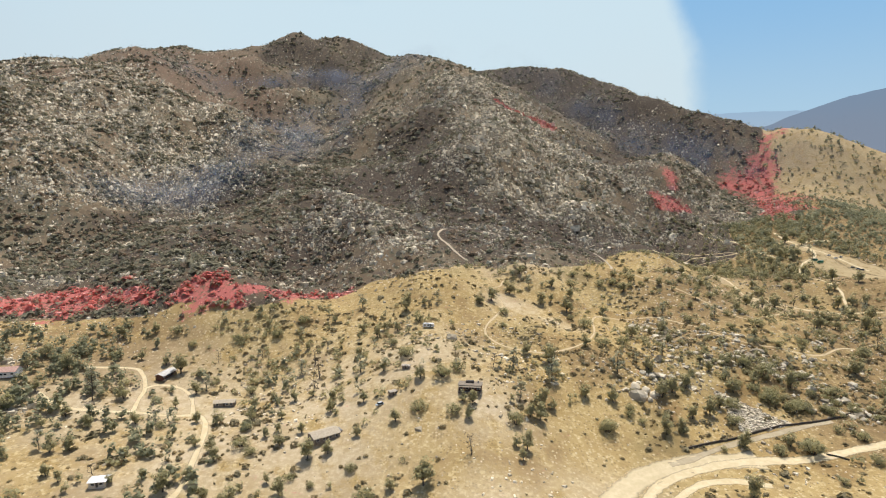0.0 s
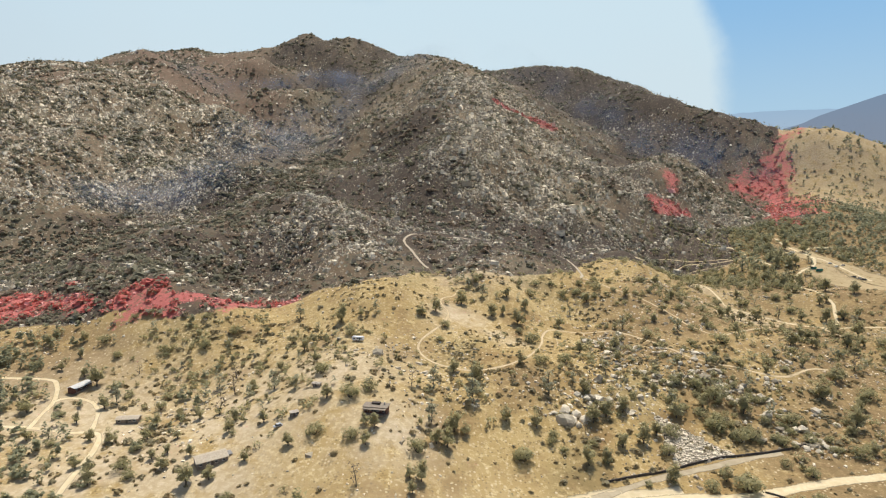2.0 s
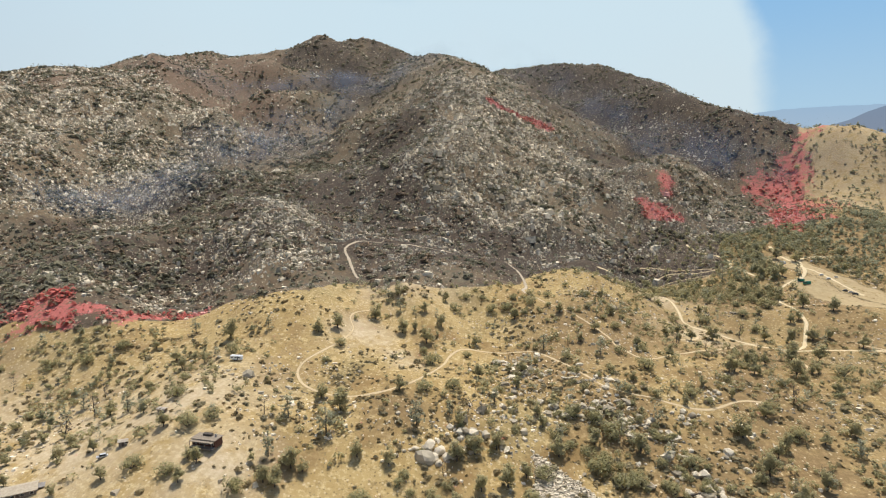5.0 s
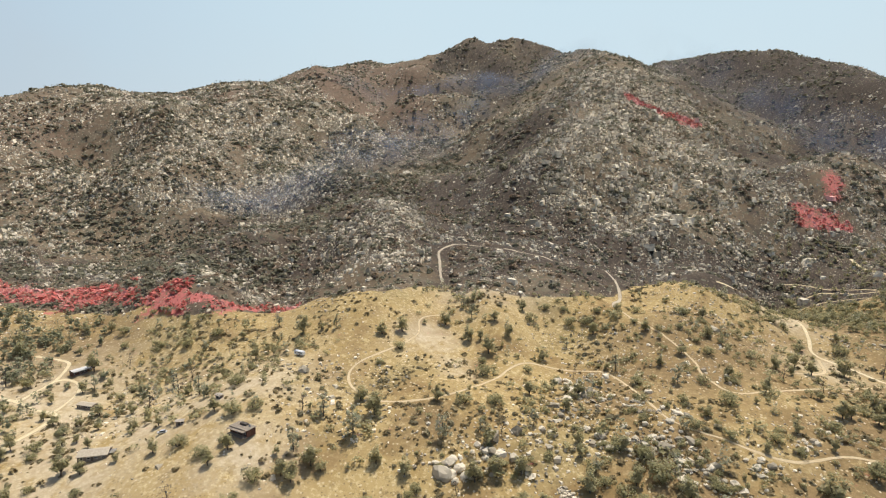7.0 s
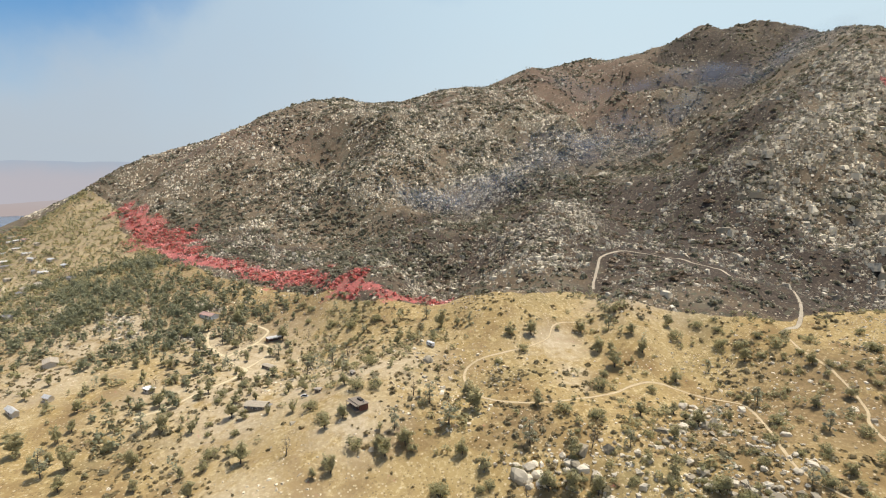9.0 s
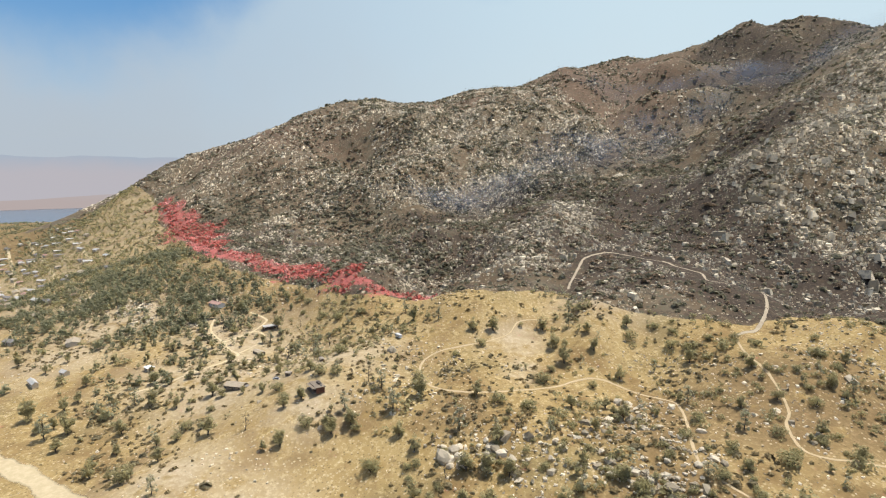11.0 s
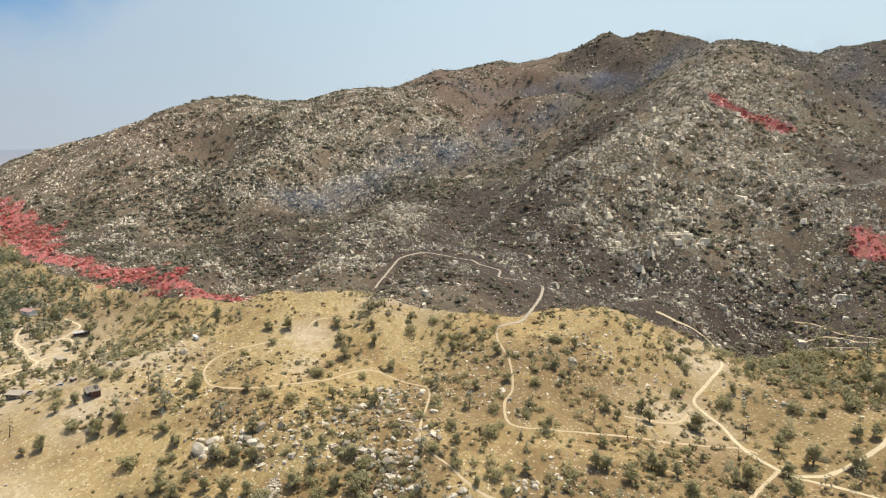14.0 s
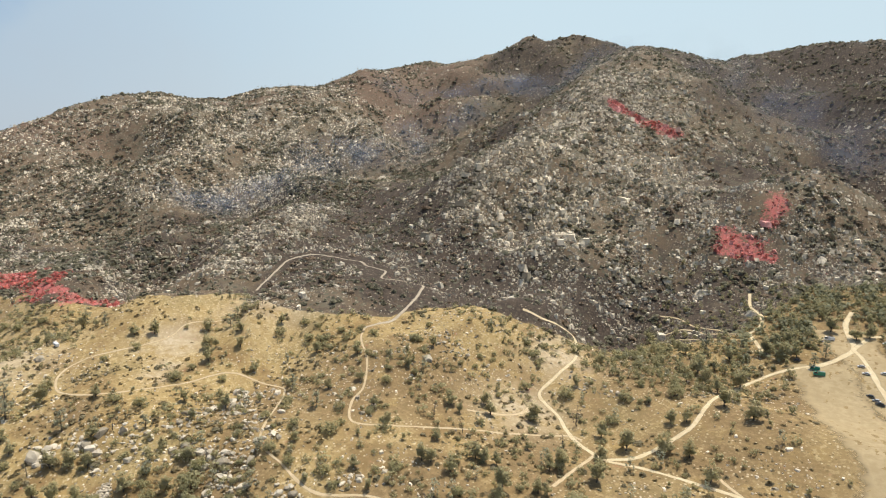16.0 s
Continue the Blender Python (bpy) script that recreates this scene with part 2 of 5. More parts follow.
# shoulders and hollows of the mountain
SHOULDERS = [
    (-441, 1363, 52, 85, 62, -116), (-447, 1884, 31, 138, 62, -26), (-553, 1638, 62, 62, 96, -27), (-260, 848, 31, 115, 67, 13),
    (-1406, 793, 32, 110, 78, 58), (-353, 843, 31, 62, 66, -84), (-637, 849, 42, 83, 62, -49), (-769, 780, -32, 152, 78, -23),
    (-655, 1391, 54, 78, 166, 35), (-333, 1464, 80, 157, 62, 57), (254, 712, -38, 62, 62, -87), (-379, 1079, 70, 152, 62, -35),
    (-69, 1071, 41, 118, 62, -26), (-471, 1691, 44, 130, 62, 35),
]
HOLLOWS = [
    (514, 1364, -16, 105, 92, 65), (-501, 803, 34, 140, 62, -94), (-671, 715, -58, 101, 62, 10), (699, 1247, -27, 62, 97, -8),
    (-139, 563, -37, 62, 62, 27), (-971, 485, -29, 129, 68, 98), (-353, 1837, 55, 62, 62, -82), (-170, 704, 34, 184, 62, -54),
    (-24, 782, -26, 145, 80, 7), (-592, 983, 25, 123, 71, 42), (39, 859, 40, 154, 72, 48), (224, 832, -19, 135, 62, -48),
    (-1405, 794, 11, 109, 79, -28), (-377, 618, -27, 104, 132, -4),
]
FOOTHILLS = [
    (-485, 705, 52, 426, 98, -17), (157, 882, 78, 237, 146, 62), (107, 539, 47, 140, 84, -30), (229, 684, 44, 43, 160, 174),
    (-10, 348, 13, 450, 44, 105), (-177, 561, 36, 136, 54, 10), (-163, 430, 36, 127, 48, -29), (-381, 371, 52, 346, 236, 37),
    (472, 852, 26, 366, 82, 53), (-76, 844, 74, 169, 235, -18), (8, 435, 45, 105, 59, -44), (121, 349, 20, 278, 58, 24),
    (499, 553, 16, 229, 43, -8), (412, 1021, 104, 88, 146, -41), (671, 989, 64, 370, 132, 60), (-100, 1034, -20, 123, 43, 70), (-1480, 470, 90, 250, 240, 0),
]
SPURS = [
    (314, 1119, 29, 105, 45, -30), (137, 606, 10, 40, 32, 0),
]
# folds of the near slopes
FOLDS = [
    (132, 789, -5.4, 46, 29, -93), (-414, 651, 6.9, 50, 38, -40), (229, 603, -11.8, 24, 24, 1), (176, 770, 10.7, 51, 24, 53), (-31, 469, -18.2, 24, 24, -62),
    (151, 771, -9.9, 76, 31, -31), (77, 470, 16.8, 24, 58, 31), (182, 532, -9.3, 24, 53, 95), (-33, 318, 5.9, 39, 44, -50), (452, 685, 4.9, 46, 36, 0),
    (175, 770, 9.3, 51, 24, 49), (41, 419, -6.2, 62, 35, -89), (91, 713, -6.8, 35, 34, -33), (-414, 651, 3.4, 50, 38, 20),
]
# ribs and gullies: height, width, line
CREASES = [
    (13, 75, [(0, 1480), (50, 1280), (95, 1090), (95, 980), (85, 880), (76, 783), (60, 690)]), (6, 34, [(95, 1090), (185, 1060), (245, 990), (300, 930), (345, 870)]),
    (-6, 60, [(-60, 1420), (-90, 1200), (-70, 1050), (-60, 900), (-30, 780), (-20, 700)]), (15, 30, [(-792, 1507), (-522, 1100), (-449, 923), (-408, 825)]),
    (-26, 34, [(-406, 1923), (-405, 1742), (-290, 1411), (-232, 1307)]), (-7, 50, [(-324, 1975), (-223, 1631), (-211, 1339)]), (-7, 45, [(-341, 1234), (-263, 1012), (-302, 920), (-356, 814), (-400, 700)]),
    (2.0, 7, [(-10, 605), (-4, 628), (18, 645), (44, 628), (62, 625), (75, 632), (88, 615), (104, 628), (116, 640), (130, 618), (150, 574)]),
]
BASIN = (-3300, 500, -45, 800, 700, 0)
VALLEY = (-950, 100, -60, 400, 175, 0)
LATTICE = RNG.random((256, 256)).astype(np.float32)


def value_noise(x, y, size, seed=0):
    x, y = x / size + 37.1 * seed, y / size + 91.7 * seed
    i, j = np.floor(x).astype(int), np.floor(y).astype(int)
    u, v = x - i, y - j
    u, v = u * u * (3 - 2 * u), v * v * (3 - 2 * v)
    a, b, c, d = LATTICE[i % 256, j % 256], LATTICE[(i + 1) % 256, j % 256], LATTICE[i % 256, (j + 1) % 256], LATTICE[(i + 1) % 256, (j + 1) % 256]
    return (a * (1 - u) + b * u) * (1 - v) + (c * (1 - u) + d * u) * v - 0.5


def fractal(x, y, size, seed=0, octaves=4):
    return sum(value_noise(x, y, size / 2**k, seed + k) / 2**k for k in range(octaves))


def step(v, a, b):
    f = np.clip((v - a) / (b - a), 0, 1)
    return f * f * (3 - 2 * f)


def near_line(x, y, line):
    """The distance to a line of (x, y, half width), in half widths."""
    best = np.full(np.shape(x), 1e9)
    for (ax, ay, aw), (bx, by, bw) in zip(line, line[1:]):
        f = np.clip(((x - ax) * (bx - ax) + (y - ay) * (by - ay)) / ((bx - ax) ** 2 + (by - ay) ** 2), 0, 1)
        best = np.minimum(best, np.hypot(x - ax - f * (bx - ax), y - ay - f * (by - ay)) / (aw + f * (bw - aw)))
    return best


def hills(x, y):
    z = 2.3 + 14.6 * np.tanh(x / 700) + 3.8 * np.tanh((y - 300) / 500)
    for cx, cy, h, long, wide, turn in MOUNTAIN + SHOULDERS + HOLLOWS + FOOTHILLS + SPURS + FOLDS + [BASIN, VALLEY]:
        c, s = math.cos(radians(turn)), math.sin(radians(turn))
        z = z + h * np.exp(-(((x - cx) * c + (y - cy) * s) / long) ** 2 - (((y - cy) * c - (x - cx) * s) / wide) ** 2)
    for h, wide, line in CREASES:
        z = z + h * np.exp(-near_line(x, y, [(*p, 1.0) for p in line]) / wide)
    return z


def landform(x, y):
    z = hills(x, y)
    rough = step(z, 85, 260)
    gully = np.abs(fractal(x + 0.35 * y, y * 0.45, 150, 11)) * 2
    return z + 0.6 * rough * (22 * (gully - 0.35) + 12 * fractal(x, y, 55, 3) + 9 * (np.abs(fractal(x, y, 62, 15)) * 2 - 0.4)) + (0.25 + 0.75 * step(z, 60, 110)) * 2.6 * fractal(x, y, 24, 5) + 0.5 * fractal(x, y, 7, 9, 2)


# edge of the burnt ground: y of the edge over x
BURN_X = [-2500, -1500, -1150, -965, -831, -744, -661, -456, -333, -274, -193, -140, -100, -81, -52, -22, 4, 10, 14, 32, 47, 82, 94, 135, 155, 164, 187, 205, 234, 255, 268, 273, 305, 320, 340, 382, 400, 427, 531, 580, 615, 650, 702, 800, 1500]
BURN_Y = [420, 230, 415, 420, 398, 377, 378, 357, 361, 380, 399, 388, 416, 434, 447, 426, 443, 476, 497, 498, 486, 489, 500, 518, 545, 573, 604, 602, 612, 616, 634, 690, 735, 725, 700, 721, 800, 850, 870, 960, 1080, 1140, 1257, 1500, 1900]
# red retardant: x, y, half width along a line
RED_LINES = [
    [(-835, 410, 22), (-668, 400, 35), (-539, 388, 30), (-442, 380, 24), (-367, 394, 19), (-316, 405, 26), (-285, 414, 28), (-247, 416, 20), (-215, 410, 8)],
    [(-190, 411, 12), (-170, 411, 20), (-150, 405, 16), (-120, 413, 12), (-98, 432, 8), (-75, 443, 5)],
    [(96, 1156, 9), (131, 1146, 17), (173, 1132, 17), (214, 1137, 9)], [(336, 880, 12), (346, 892, 19), (378, 896, 9)], [(368, 934, 11), (372, 955, 15)],
    [(745, 1300, 14), (708, 1268, 22), (675, 1240, 36), (640, 1215, 44), (640, 1150, 48), (620, 1060, 46), (570, 960, 40), (520, 890, 34), (492, 845, 16)], [(588, 1232, 12), (612, 1218, 26)],
]
# eastern edge of the tan western face: x of the edge over y
FACE_Y = [380, 450, 520, 620, 680, 800, 860, 1190, 1330, 1400, 1500, 1620, 1750, 2600]
FACE_X = [-900, -640, -510, -430, -395, -360, -300, -322, -240, -230, -320, -500, -550, -580]
# deepest scorching and one plain darkening: x, y, half length, half width, turn, strength
SCORCHED_AND_DARK = [
    (90, 620, 130, 75, -5, 0.95), (-60, 930, 330, 95, 78, 0.6), (-250, 740, 260, 90, 25, 0.55), (-300, 520, 170, 60, 10, 0.35), (-330, 1900, 210, 150, 10, 0.6), (-230, 1560, 220, 100, 70, 0.5),
    # the last entry, at (110, 750), only darkens the slope
    (480, 1640, 430, 260, -35, 0.8), (650, 1880, 450, 280, -20, 0.6), (330, 2150, 500, 240, 0, 0.55), (290, 880, 110, 200, 15, 0.4), (40, 730, 150, 70, 10, 0.45), (170, 700, 90, 80, 0, 0.4), (250, 700, 120, 70, 10, 0.55), (420, 1160, 150, 140, 0, 0.55), (110, 750, 90, 60, 0, 0.4),
]
# bare rusty earth: x, y, half length, half width, turn
RUSTY = [(-660, 1480, 240, 210, 20), (-690, 1700, 200, 160, 0), (-540, 1330, 120, 90, 30), (-700, 1020, 120, 70, 60), (-430, 1330, 80, 60, 0), (-20, 690, 60, 30, 0), (-900, 640, 220, 120, 20)]

def burn_at(x, y):
    off = y - np.interp(x + 45 * fractal(x, y, 50, 22) * step(x, 420, 540), BURN_X, BURN_Y) + 10 * fractal(x, y, 30, 21)
    return step(off, -4, 4)


def red_at(x, y):
    r = np.zeros(np.shape(x))
    for line in RED_LINES:
        r = np.maximum(r, 1 - step(near_line(x, y, line) + 1.1 * fractal(x, y, 22, 31), 0.55, 1.35))
    return r


def mound_sum(x, y, mounds):
    total = np.zeros(np.shape(x))
    for cx, cy, long, wide, turn, deep in mounds:
        co, si = math.cos(radians(turn)), math.sin(radians(turn))
        total = total + deep * np.exp(-(((x - cx) * co + (y - cy) * si) / long) ** 2 - (((y - cy) * co - (x - cx) * si) / wide) ** 2)
    return total


def western_face(x, y):
    return step(np.interp(y, FACE_Y, FACE_X) - x + 60 * fractal(x, y, 70, 43), -20, 25)


def spur_crest(x, y):
    """Near the bare crest of the central spur and its eastern shoulder."""
    west = near_line(x, y, [(0, 1420, 1), (54, 1200, 1), (100, 1060, 1), (95, 930, 1), (76, 780, 1)])
    east = near_line(x, y, [(60, 1400, 1), (140, 1180, 1), (190, 1040, 1), (160, 900, 1), (110, 800, 1)])
    return np.maximum(np.exp(-((west / 42) ** 2)), 0.85 * np.exp(-((east / 70) ** 2)))


def char_at(x, y):
    c = 0.24 + 0.75 * fractal(x, y, 110, 41) + 0.35 * fractal(x, y, 34, 42) + mound_sum(x, y, SCORCHED_AND_DARK)
    c = c - 0.42 * western_face(x, y) - 0.5 * spur_crest(x, y)
    edge = np.exp(-np.clip(y - np.interp(x, BURN_X, BURN_Y), 0, None) / (45 + 40 * step(x, 0, -200))) * step(x, -700, -500)
    return np.clip(c + 0.45 * edge, 0, 1) * burn_at(x, y)


def rust_at(x, y):
    return np.clip(mound_sum(x, y, [(*m, 1.0) for m in RUSTY]) + 0.5 * fractal(x, y, 60, 44), 0, 1)


def spread(lo, hi, fine, ends, grow=1.06, most=70):
    """Grid lines: even between lo and hi, wider and wider out to the ends."""
    mid = list(np.arange(lo, hi + 0.01, fine))
    for sign, end in ((1, ends[1]), (-1, ends[0])):
        v, s, out = (mid[-1] if sign > 0 else mid[0]), fine, []
        while sign * (end - v) > 0:
            s = min(s * grow, most)
            v += sign * s
            out.append(v)
        mid = mid + out if sign > 0 else out[::-1] + mid
    return np.array(mid)


GX, GY = spread(-480, 500, 3.5, (-4600, 4600)), spread(140, 720, 3.5, (-2500, 4600))
XX, YY = np.meshgrid(GX, GY)
ZZ = landform(XX, YY)


def ground_at(x, y):
    """The height of the ground sheet."""
    x, y = np.asarray(x, float), np.asarray(y, float)
    i, j = np.clip(np.searchsorted(GX, x) - 1, 0, len(GX) - 2), np.clip(np.searchsorted(GY, y) - 1, 0, len(GY) - 2)
    u, v = (x - GX[i]) / (GX[i + 1] - GX[i]), (y - GY[j]) / (GY[j + 1] - GY[j])
    low, east, north, far = ZZ[j, i], ZZ[j, i + 1], ZZ[j + 1, i], ZZ[j + 1, i + 1]
    return np.where(u > v, low + u * (east - low) + v * (far - east), low + v * (north - low) + u * (far - north))


# bare, trodden earth: x, y, radius
TAWNY = [(480, 800, 120), (620, 850, 120), (420, 740, 60), (285, 335, 50), (300, 400, 45), (330, 470, 45), (350, 610, 60), (300, 655, 40), (-350, 270, 120), (-200, 330, 60), (415, 570, 40), (405, 520, 30), (425, 620, 30), (205, 355, 30), (240, 300, 45), (90, 330, 18), (200, 450, 50), (170, 400, 30), (230, 480, 50)]
BARE = [(45, 431, 9), (55, 424, 9), (66, 413, 9), (76, 399, 9), (86, 384, 9), (-150, 300, 55), (-195, 292, 40), (-60, 300, 55), (-120, 240, 45), (-20, 320, 40), (50, 415, 22), (-60, 250, 40), (-100, 262, 35), (280, 590, 25), (290, 515, 25), (70, 215, 30), (20, 275, 25), (-120, 285, 40), (20, 200, 30), (60, 505, 40), (-480, 190, 60), (272, 606, 14), (268, 628, 12), (262, 600, 10), (-290, 235, 80), (-400, 230, 80), (-240, 185, 50)]


def build_ground():
    r, c = XX.shape
    idx = np.arange(r * c).reshape(r, c)
    a, b, c, d = idx[:-1, :-1].ravel(), idx[:-1, 1:].ravel(), idx[1:, 1:].ravel(), idx[1:, :-1].ravel()
    faces = np.concatenate([np.stack([a, b, c], -1), np.stack([a, c, d], -1)])
    x, y = XX.ravel(), YY.ravel()
    bare = np.zeros(x.shape)
    for bx, by, rad in BARE:
        bare = np.maximum(bare, np.exp(-((x - bx) ** 2 + (y - by) ** 2) / rad**2))
    tawny = np.zeros(x.shape)
    for bx, by, rad in TAWNY:
        tawny = np.maximum(tawny, np.exp(-(((x - bx) ** 2 + (y - by) ** 2) / rad**2) ** 2))
    tawny = np.maximum(tawny, 0.55 * step(x, 200, 340) * step(y, 270, 310) * (1 - step(y, 780, 1000)))
    tawny = np.maximum(tawny, 0.9 * step(x, -1050, -1300))
    tawny = np.maximum(tawny, 0.45 * step(x, 520, 640) * step(y, 820, 900))
    bare = np.maximum(bare, 0.45 * step(x, 600, 700) * step(y, 900, 1000))
    bare = np.maximum(bare, 0.6 * step(x, -420, -620) * step(x, -1200, -1000))
    me = mesh_of("ground", np.stack([x, y, ZZ.ravel()], -1), faces, GROUND, {"burn": burn_at(x, y), "red": red_at(x, y), "char": char_at(x, y), "bare": bare, "tawny": tawny, "rust": rust_at(x, y)}, True)
    return tagged(new("ground", me), "dry golden grassland rising to a burnt rocky mountain", "ground", kind="structure")


build_ground()


# ------------------------------------------------------------------ trails and roads
def smooth_line(points, gap=1.5):
    p = np.array(points, float)
    q = np.vstack([2 * p[0] - p[1], p, 2 * p[-1] - p[-2]])
    out = []
    for a, b, c, d in zip(q, q[1:], q[2:], q[3:]):
        n = max(2, int(np.hypot(*(c - b)[:2]) / gap))
        for t in np.arange(n) / n:
            out.append(0.5 * (2 * b + (c - a) * t + (2 * a - 5 * b + 4 * c - d) * t**2 + (3 * b - a - 3 * c + d) * t**3))
    out.append(p[-1])
    return np.array(out)


TRACKS = []


def lay_track(name, points, width, mat, label, category="trail", lift=0.12):
    line = smooth_line(points)
    TRACKS.append((line, width))
    along = np.gradient(line, axis=0)
    side = np.stack([along[:, 1], -along[:, 0]], -1) / np.maximum(np.hypot(along[:, 0], along[:, 1]), 1e-6)[:, None]
    w = width * (1 + 0.35 * value_noise(line[:, 0], line[:, 1], 11, 51))
    k = 5 if width < 5 else 11
    cols = np.linspace(-0.5, 0.5, k)
    v = line[:, None, :] + side[:, None, :] * (w[:, None] * cols[None, :])[:, :, None]
    z = ground_at(v[..., 0], v[..., 1]) + 0.3 * lift + 0.02
    verts = np.concatenate([v, z[..., None]], -1).reshape(-1, 3)
    idx = np.arange(len(verts)).reshape(len(line), k)
    faces = np.stack([idx[:-1, :-1], idx[:-1, 1:], idx[1:, 1:], idx[1:, :-1]], -1).reshape(-1, 4)
    me = mesh_of(name, verts, faces, mat, None, True)
    uv = me.uv_layers.new(name="UVMap")
    u = np.tile(cols + 0.5, len(line))[faces.ravel()]
    uv.data.foreach_set("uv", np.stack([u, np.zeros_like(u)], -1).astype(np.float32).ravel())
    return tagged(new(name, me), label, category, kind="structure")


LOOP = [(49, 466), (45, 455), (39, 446), (37, 433), (43, 418), (41, 400), (36, 388), (29, 373), (27, 360), (33, 348), (45, 340), (63, 337), (86, 349), (99, 370), (106, 394), (108, 407), (114, 420), (126, 427), (157, 430), (168, 424), (179, 410), (196, 386), (208, 379), (224, 377), (252, 375), (275, 388), (290, 392)]
RIDGE_TRAIL = [(22, 510), (16, 520), (4, 546), (-5, 566), (-3, 584), (3, 599), (20, 613), (40, 622), (60, 614), (78, 620), (98, 593), (108, 602), (122, 622), (138, 603), (152, 572), (159, 540), (156, 526), (158, 508)]
SPUR_TRAIL = [(158, 508), (171, 491), (193, 474), (211, 452), (216, 437), (227, 424), (236, 424), (249, 434), (265, 450), (286, 472), (303, 488), (324, 507), (334, 508)]
FLAT_ROAD = [(230, 625), (246, 632), (257, 650), (266, 652), (277, 630), (289, 599), (290, 565), (289, 542), (298, 533), (311, 525), (322, 513), (334, 503), (353, 494), (371, 498), (396, 499), (422, 498), (460, 500)]
lay_track("trail", LOOP, 1.9, TRAIL, "narrow pale dirt trail looping through dry grass")
lay_track("trail", RIDGE_TRAIL, 3.0, ASH_TRAIL, "pale dirt trail winding across the burnt slope")
lay_track("trail", SPUR_TRAIL, 2.1, TRAIL, "pale dirt trail running down the grassy spur")
lay_track("dirt_road", FLAT_ROAD, 3.2, ROAD, "pale dirt road along the foot of the hill", "road", 0.16)
lay_track("dirt_road", [(353, 494), (365, 505), (371, 516), (380, 534), (386, 548), (388, 570), (390, 594), (398, 626), (409, 649), (423, 665), (440, 676)], 3.4, ROAD, "pale dirt road curving between trees", "road", 0.2)
lay_track("trail", [(343, 450), (345, 475), (347, 496)], 2.6, TRAIL, "short pale dirt path through dry grass")
lay_track("trail", [(403, 515), (412, 505), (424, 496)], 2.6, TRAIL, "short pale dirt path through dry grass")
lay_track("trail", [(266, 590), (278, 586), (290, 597)], 2.2, TRAIL, "short pale dirt path on the hillside")
lay_track("trail", [(268, 485), (282, 498), (291, 512), (291, 532)], 3.0, TRAIL, "worn patch of pale dirt beside the road")
lay_track("trail", [(262, 600), (276, 606), (288, 606)], 2.0, TRAIL, "faint pale path on the hillside")
lay_track("dirt_road", [(372, 830), (378, 798), (391, 766), (394, 739), (389, 720), (397, 701), (403, 686)], 3.6, ROAD, "pale dirt road winding into the burnt ground", "road", 0.18)
lay_track("trail", [(306, 741), (328, 750), (345, 738), (356, 724), (374, 720), (388, 719)], 2.4, TRAIL, "pale dirt path across blackened ground")
lay_track("trail", [(298, 720), (322, 727), (342, 716), (360, 707), (382, 706)], 2.0, TRAIL, "pale dirt path across blackened ground")
lay_track("trail", [(296, 777), (319, 776), (340, 753), (373, 722)], 2.0, TRAIL, "faint pale dirt path across blackened ground")
lay_track("dirt_road", [(434, 668), (450, 688), (459, 712), (456, 732), (452, 756), (455, 785)], 5.0, ROAD, "pale dirt road leaving the clearing", "road", 0.2)
lay_track("dirt_road", [(458, 712), (465, 695), (474, 666), (482, 640)], 4.0, ROAD, "pale dirt road leading to the parked cars", "road", 0.24)
lay_track("dirt_road", [(460, 716), (468, 737), (482, 748), (520, 752)], 4.0, ROAD, "pale dirt road below the trees", "road", 0.24)
lay_track("dirt_road", [(-222, 300), (-207, 292), (-190, 288), (-165, 289), (-147, 287), (-132, 289), (-124, 282), (-118, 266), (-115, 250), (-112, 227), (-118, 208)], 3.4, ROAD, "pale dirt driveway past the houses", "road", 0.18)
lay_track("dirt_road", [(-165, 289), (-169, 303), (-172, 316), (-181, 331), (-190, 336), (-214, 331)], 3.2, ROAD, "pale dirt driveway curving uphill", "road", 0.2)
lay_track("dirt_road", [(-172, 316), (-167, 321), (-154, 320), (-143, 310), (-134, 291)], 3.0, ROAD, "pale dirt driveway looping past the house", "road", 0.22)
lay_track("mountain_road", [(-160, 70), (-130, 108), (-97, 127), (-48, 147), (-5, 158), (36, 172), (58, 198), (70, 224), (82, 240), (98, 253), (120, 261), (155, 266)], 14.0, TAR, "worn pale road curving round the hillside", "road", 0.2)
lay_track("mountain_lane", [(108, 259), (122, 265), (136, 272), (151, 279), (166, 285), (188, 294), (206, 301), (216, 304)], 4.0, LANE, "narrow tan lane along the retaining wall", "road", 0.24)
lay_track("dirt_road", [(60, 195), (80, 220), (98, 244), (125, 258), (150, 264), (177, 267), (198, 273), (229, 282), (275, 290), (330, 296)], 6.5, ROAD, "wide pale dirt road below the mountain road", "road", 0.26)
lay_track("dirt_road", [(88, 212), (100, 232), (116, 245), (134, 249), (150, 246)], 5.0, ROAD, "pale dirt turnout beside the road", "road", 0.28)
lay_track("dirt_lot", [(446, 745), (462, 705), (484, 652), (508, 600), (525, 540)], 44, LOT, "bare dirt ground round the parked cars", "clearing", 0.06)
lay_track("dirt_lot", [(440, 678), (452, 640), (468, 590), (482, 540), (490, 480)], 46, LOT, "broad bare dirt clearing used for parking", "clearing", 0.1)
for k in range(4):
    lay_track("dirt_street", [(-620 - 40 * k, 118 + 52 * k), (-800, 126 + 50 * k), (-1000, 138 + 46 * k), (-1350, 150 + 40 * k)], 7.0, ROAD, "pale dirt street between the valley houses", "road", 0.3)
for x in (-720, -860, -1010, -1180):
    lay_track("dirt_street", [(x, 110), (x - 8, 190), (x + 6, 300)], 6.0, ROAD, "pale dirt street crossing the valley town", "road", 0.36)

